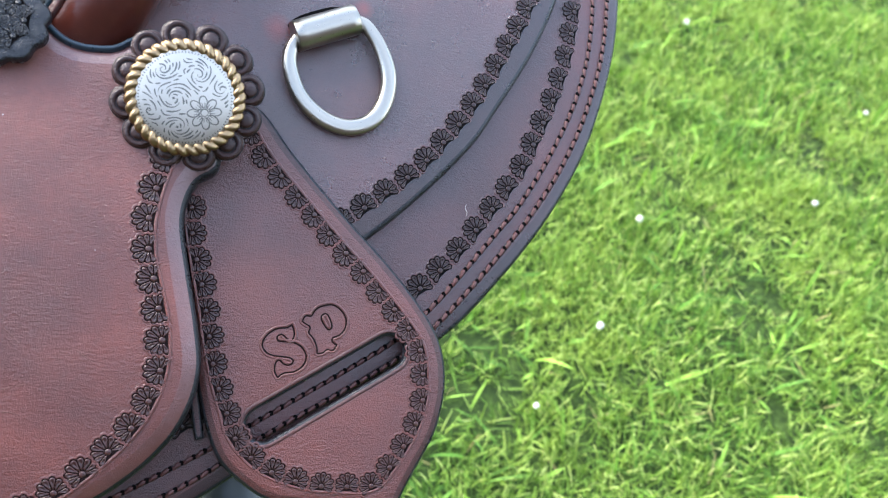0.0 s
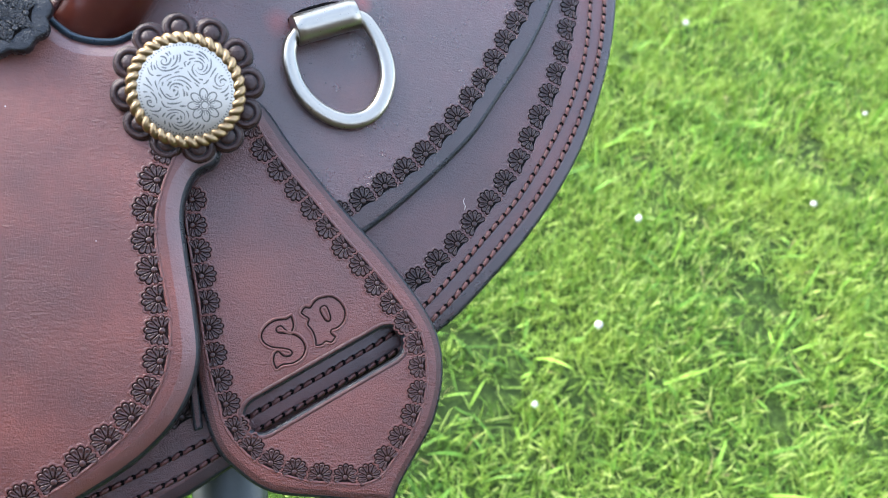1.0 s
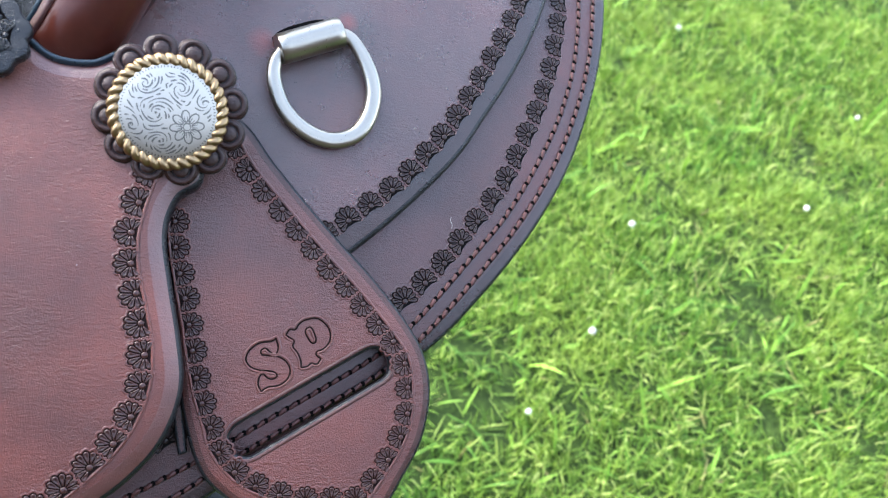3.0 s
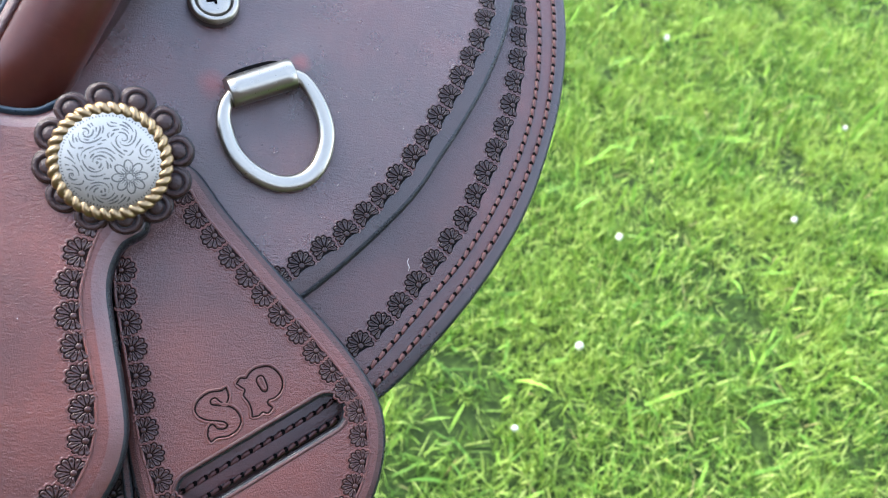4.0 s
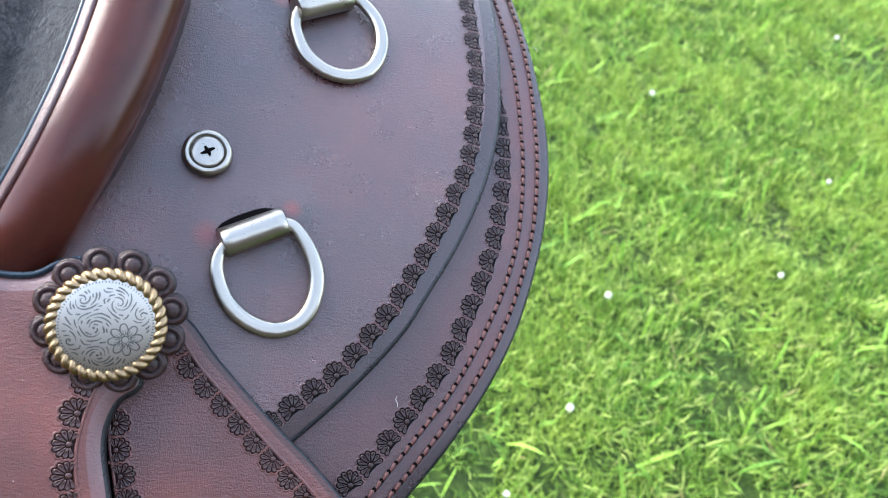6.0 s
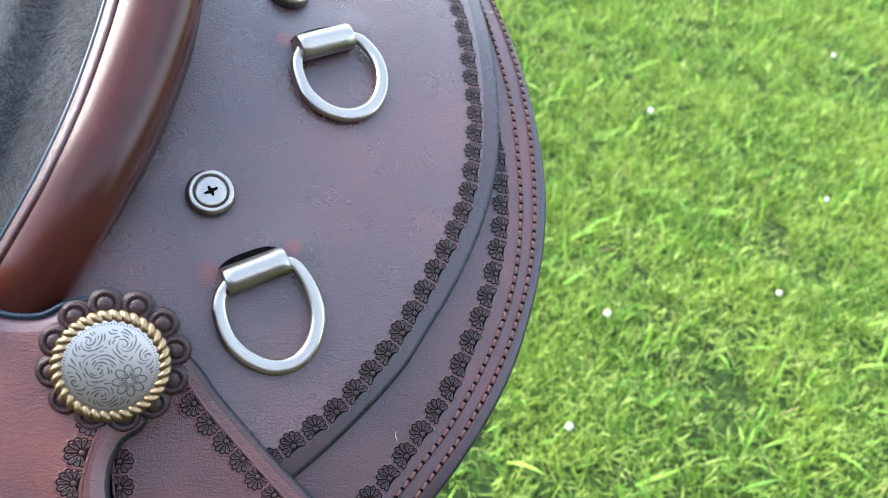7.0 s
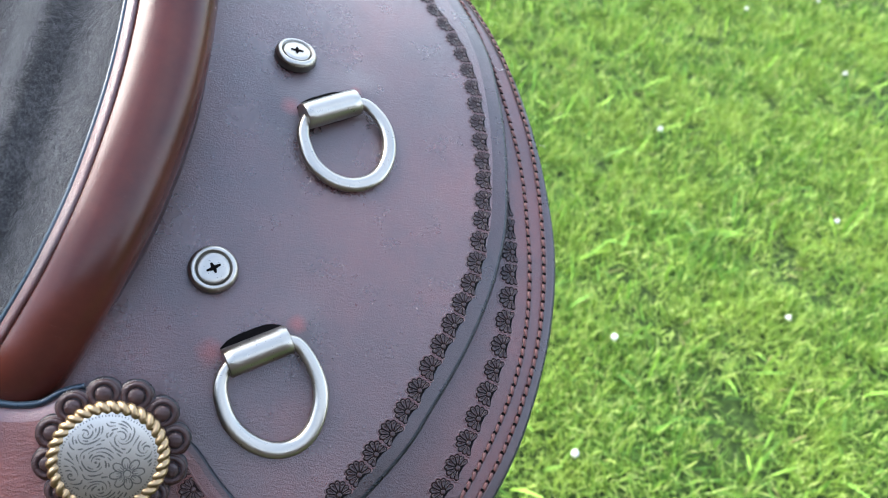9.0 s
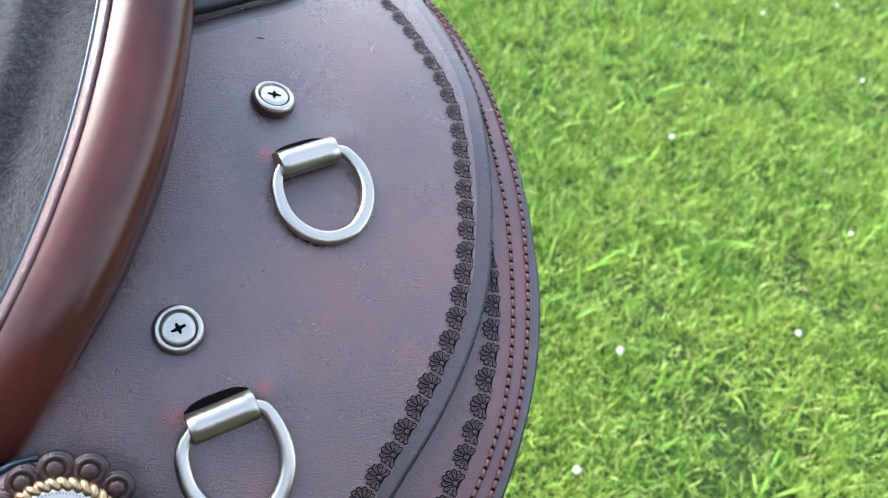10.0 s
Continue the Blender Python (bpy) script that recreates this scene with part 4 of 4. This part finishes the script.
def engraving():
    """Cut scrolls, a six-petalled flower and a beaded rim, lying on the dome."""
    strokes = []

    rng = random.Random(12)
    # tapered cuts that turn round a few curls, each as wide as its own scroll
    curls = [(-3.6, -0.8, 1, 5.6), (3.4, 7.8, -1, 3.8), (-7.8, 8.0, -1, 4.6), (-1.6, -9.8, -1, 4.4), (11.0, 4.4, 1, 3.6), (-10.6, -5.6, -1, 4.2), (12.0, -6.5, 1, 3.0)]

    def flow(x, y):
        gx, gy = 0.0, 0.0
        for cx, cy, way, size in curls:
            dx, dy = x - cx, y - cy
            far = math.hypot(dx, dy) + 1e-4
            w = math.exp(-(far / size) ** 2)
            gx += w * (-dy * way - 0.42 * dx) / far
            gy += w * (dx * way - 0.42 * dy) / far
        far = math.hypot(gx, gy) + 1e-6
        return gx / far, gy / far

    taken = []
    for i in range(3200):
        r, a = 13.4 * math.sqrt(rng.random()), rng.uniform(0, 2 * math.pi)
        x, y = r * math.cos(a), r * math.sin(a)
        pts, span = [], rng.uniform(4.0, 10.0) * (1.0 if i < 1400 else 0.5)
        while len(pts) * 0.2 < span and math.hypot(x, y) < 13.6 and math.hypot(x - 6.4, y + 4.0) > 5.9:
            if any((x - p) ** 2 + (y - q) ** 2 < 0.82 ** 2 for p, q in taken):
                break
            pts.append((x, y))
            dx, dy = flow(x, y)
            x, y = x + dx * 0.2, y + dy * 0.2
        if len(pts) > 7:
            taken += pts[::2]
            strokes.append(([(p / 1000, q / 1000) for p, q in pts[::2] + pts[-1:]], rng.uniform(0.00020, 0.00030)))
    fx, fy = 0.0064, -0.0040
    for k in range(8):
        a = radians(45 * k + 12)
        ca, sa = math.cos(a), math.sin(a)
        pts = []
        for q in np.linspace(0, 1, 18):
            t = math.pi * (1.08 - 2.16 * q)
            along, across = 0.0035 + 0.0019 * math.cos(t), 0.00125 * math.sin(t)
            pts.append((fx + along * ca - across * sa, fy + along * sa + across * ca))
        strokes.append((pts, 0.00024))
        for side in (-0.16, 0.16):
            c2, s2 = math.cos(a + side), math.sin(a + side)
            strokes.append(([(fx + r * c2, fy + r * s2) for r in (0.0018, 0.0026, 0.0034)], 0.00015))
    strokes.append(([(fx + 0.0012 * math.cos(t), fy + 0.0012 * math.sin(t)) for t in np.linspace(0, 2 * math.pi, 14)], 0.00024))
    for k in range(90):
        a = 2 * math.pi * k / 90
        strokes.append(([(0.0143 * math.cos(a), 0.0143 * math.sin(a)), (0.0149 * math.cos(a), 0.0149 * math.sin(a))], 0.00022))
    bits = []
    for pts, w in strokes:
        pts = [p for p in pts if math.hypot(*p) < 0.0151]
        if len(pts) < 2:
            continue
        V_, n = [], len(pts)
        for i, (x, y) in enumerate(pts):
            (ax, ay), (bx, by) = pts[max(i - 1, 0)], pts[min(i + 1, n - 1)]
            L = math.hypot(bx - ax, by - ay) or 1
            nx, ny = -(by - ay) / L, (bx - ax) / L
            ww = w * (0.22 + 0.78 * math.sin(math.pi * ((i + 0.5) / n) ** 0.6))
            for side in (-1, 0, 1):
                X, Y = x + nx * ww * side, y + ny * ww * side
                V_.append((X, Y, dome(math.hypot(X, Y)) + (0.00009 if side else 0.00004)))
        bits.append((V_, [(i * 3 + s, (i + 1) * 3 + s, (i + 1) * 3 + s + 1, i * 3 + s + 1)[::-1] for i in range(n - 1) for s in (0, 1)], 0))
    v, f, i = grow(bits)
    return mesh_of("engraving", v, f, TARNISH, i)


part("engraving", engraving(), concho, "dark engraved scrollwork", CONCHO)

# ---- cantle roll, its back, binding and the suede seat


def thicken(ob, depth):
    mod = ob.modifiers.new("thickness", "SOLIDIFY")
    mod.thickness, mod.offset = depth, -1.0



ROLL = spline([(-140, -4, -8, 12, 10), (-130, 5, -3, 13.5, 11.5), (-124.4, 14.7, 3.3, 13.8, 13), (-119, 22.9, 8.3, 14, 13.5), (-113.6, 32.3, 14.2, 14.2, 13.5), (-102.8, 58, 23.5, 14.3, 13.5), (-94, 91, 27.6, 15.4, 14), (-88.4, 136, 31.8, 16.4, 14.5),
               (-89.4, 192, 37.2, 16.8, 14.5), (-96, 260, 46, 18, 14.5), (-110, 310, 52, 18, 14.5)], 4.0)
roll = part("cantle_roll", sweep("cantle_roll", [at(u, v, h) for u, v, h, a, b in ROLL], [oval(a / 1000, b / 1000, 28) for u, v, h, a, b in ROLL], LEATHER_ROLL), saddle, "thick smooth rolled leather rim of the cantle")
V_, F_ = [], []
wall = [r for r in ROLL if r[1] > 14]
for u, v, h, a, b in wall:
    V_ += [at(u + a * 0.55, v, h - b * 0.7), at(u + a * 0.72, v, h * 0.45 + 2), at(u + a * 0.92, v, 5.4), at(u + a * 0.3, v, 4.0)]
F_ = [(i * 4 + s, (i + 1) * 4 + s, (i + 1) * 4 + s + 1, i * 4 + s + 1)[::-1] for i in range(len(wall) - 1) for s in range(3)]
back = part("cantle_back", mesh_of("cantle_back", V_, F_, LEATHER), saddle, "dark leather back of the cantle")
thicken(back, 0.003)
V_, cols = [], 26
inner = [r for r in ROLL]
for k, (u, v, h, a, b) in enumerate(inner):
    for s in np.linspace(0, 1, cols):
        d = 125 * s
        fold = 9.0 * math.exp(-((d - 26 - 8 * math.sin(v * 0.014)) / 7.0) ** 2)
        V_.append(at(u - a * 0.72 - d, v, h + 3.5 - 0.62 * d + 0.0045 * d * d + fold))
F_ = [(i * cols + s, i * cols + s + 1, (i + 1) * cols + s + 1, (i + 1) * cols + s)[::-1] for i in range(len(inner) - 1) for s in range(cols - 1)]
seat = part("seat", mesh_of("seat", V_, F_, SUEDE), saddle, "grey suede seat with a soft brushed nap")
thicken(seat, 0.003)
strip = [r for r in ROLL if r[1] > 17]
bind = part("binding", sweep("binding", [at(u - a * 0.80, v, h + b * 0.62) for u, v, h, a, b in strip], [[(x * 1.0, y) for x, y in oval(0.0025, 0.0013, 14, 3.0)] for r in strip], [LEATHER], up=[(AX_N * 0.8 - AX_U * 0.6) for r in strip]), saddle, "stitched leather binding between roll and seat")
for u, v, h, a, b in spline([r for r in strip if r[1] > 24], 4.6):
    m = seat_frame(u - a * 0.70, v, h + b * 0.66 + 0.7, 85)
    part("stitch", STITCH, bind, "", m @ Matrix.Diagonal((0.8, 0.7, 0.6, 1)))
part("binding_edge", sweep("binding_edge", [at(u - a * 0.80 - 2.3, v, h + b * 0.62 - 1.2) for u, v, h, a, b in strip], oval(0.0012, 0.0014, 10), EDGE_SKY), bind, "burnished edge of the binding with the sky's blue reflection in its colour")

NOTCH = spline([(-133, 19), (-130.6, 15.2), (-122.4, 10.6), (-111, 11.1), (-103.9, 15.6), (-97, 18)], 1.5)
part("panel_edge", sweep("panel_edge", [at(u, v, 17.6) for u, v in NOTCH], oval(0.0013, 0.0026, 12), EDGE_SKY), panel, "thick burnished edge with the sky's blue reflection in its colour")

# ---- far rim of the upper leather
RIM = spline([(-112, 186), (-78, 206), (-55, 223), (-34, 241), (-12, 279)], 3.0)
part("rear_rim", sweep("rear_rim", [at(u - 2, v + 3, 7.5) for u, v in RIM], oval(0.0034, 0.0040, 14), EDGE), saddle, "black burnished rim at the top of the upper leather")
part("gullet_binding", sweep("gullet_binding", [at(u - 7, v + 10, 9.0) for u, v in RIM], oval(0.0062, 0.0055, 16), NICKEL_DARK), saddle, "pale shiny binding behind the rim")

# ---- tooled corner of the seat
CORNER = []
for i in range(60):
    a = 2 * math.pi * i / 60
    r = 14 + 1.6 * abs(math.sin(a * 5.5))
    CORNER.append((-146 + r * 1.15 * math.cos(a), 12 + r * math.sin(a)))
FAN_BLACK = stamp_mesh("corner_stamp", EDGE, HOLE, EDGE)
corner = part("tooled_corner", sheet("tooled_corner", np.array(CORNER), 27, 4.0, [EDGE, EDGE, EDGE], grid=4), saddle, "black scalloped corner of the seat with floral tooling")
for i in range(9):
    a = 2 * math.pi * i / 9
    part("flower_stamp", FAN_BLACK, corner, "", seat_frame(-146 + 10 * math.cos(a), 12 + 8.5 * math.sin(a), 27.1, math.degrees(a) + 90) @ Matrix.Scale(0.9, 4))

for i in range(5):
    a = 2 * math.pi * i / 5 + 0.4
    part("flower_stamp", FAN_BLACK, corner, "", seat_frame(-146 + 4 * math.cos(a), 12 + 3.6 * math.sin(a), 27.25, math.degrees(a) + 90) @ Matrix.Scale(0.8, 4))

# ---------------------------------------------------------------- saddle stand
stand = thing("saddle_stand", (-0.05, 0.30, 0), "grey painted steel saddle stand on the lawn", "stand")


def tube(name, a, b, r=0.016):
    a, b = Vector(a), Vector(b)
    part(name, sweep(name, [a, a.lerp(b, 0.5), b], oval(r, r, 18), STEEL, up=Vector((0.3, 0.2, 0.1))), stand)


low, high = at(-60, -60, -45), at(-60, 200, -55)
AXIS = Vector((0.918, 0.395, 0.0))
for p in (low, high):
    tube("rail", p - AXIS * 0.25, p + AXIS * 0.06)
for s in (-0.22, 0.03):
    tube("cross_bar", low + AXIS * s, high + AXIS * s, 0.014)
for s in (-0.22, 0.0):
    tube("leg", low + AXIS * (s - 0.004), (low.x + AXIS.x * s + 0.02, low.y + AXIS.y * s - 0.37, 0.0), 0.017)
    tube("leg", high + AXIS * s, (high.x + AXIS.x * s - 0.05, high.y + AXIS.y * s + 0.08, 0.0))

# ---------------------------------------------------------------- small marks on the leather


def mark(owner, name, line, top, wide, mat, high=0.00012, label=""):
    pts = spline(line, 0.8)
    n = len(pts)
    prof = [[(x * (0.25 + 0.75 * math.sin(math.pi * (i + 0.5) / n)), y) for x, y in oval(wide, high, 6)] for i in range(n)]
    part(name, sweep(name, [at(u, v, top(u, v) if callable(top) else top) for u, v in pts], prof, mat), owner, label)


FIBRE = plain("pale_fibre", (0.62, 0.58, 0.52), 0.7)
mark(jockey, "nick", [(-47.5, 203.6), (-45.8, 204.4), (-44, 204.3)], 5.65, 0.0003, HOLE, label="small dark nick in the leather")
mark(skirt, "fibre", [(23, -20.2), (22.4, -21.8), (23.4, -23.2), (23.2, -25)], 0.3, 0.00012, FIBRE, label="stray pale fibre")
mark(skirt, "fibre", [(64, 196), (66.5, 194.6), (68.5, 196.4), (70, 195.6)], 0.6, 0.00012, FIBRE, label="stray pale fibre")
mark(skirt, "fibre", [(84, 152), (86, 152.6), (87.6, 151)], 0.4, 0.00012, FIBRE, label="stray pale fibre")
for line in ([(-143, -84), (-134, -82), (-126, -88), (-122, -96)], [(-143, -106), (-133, -103), (-123, -100)], [(-120, -62), (-117, -70), (-113, -76)], [(-138, -112), (-128, -109), (-121, -111)], [(-110, -88), (-104, -92)]):
    mark(panel, "scratch", line, 20.28, 0.00015, SCRATCH, 0.00005, "faint pale scratch")
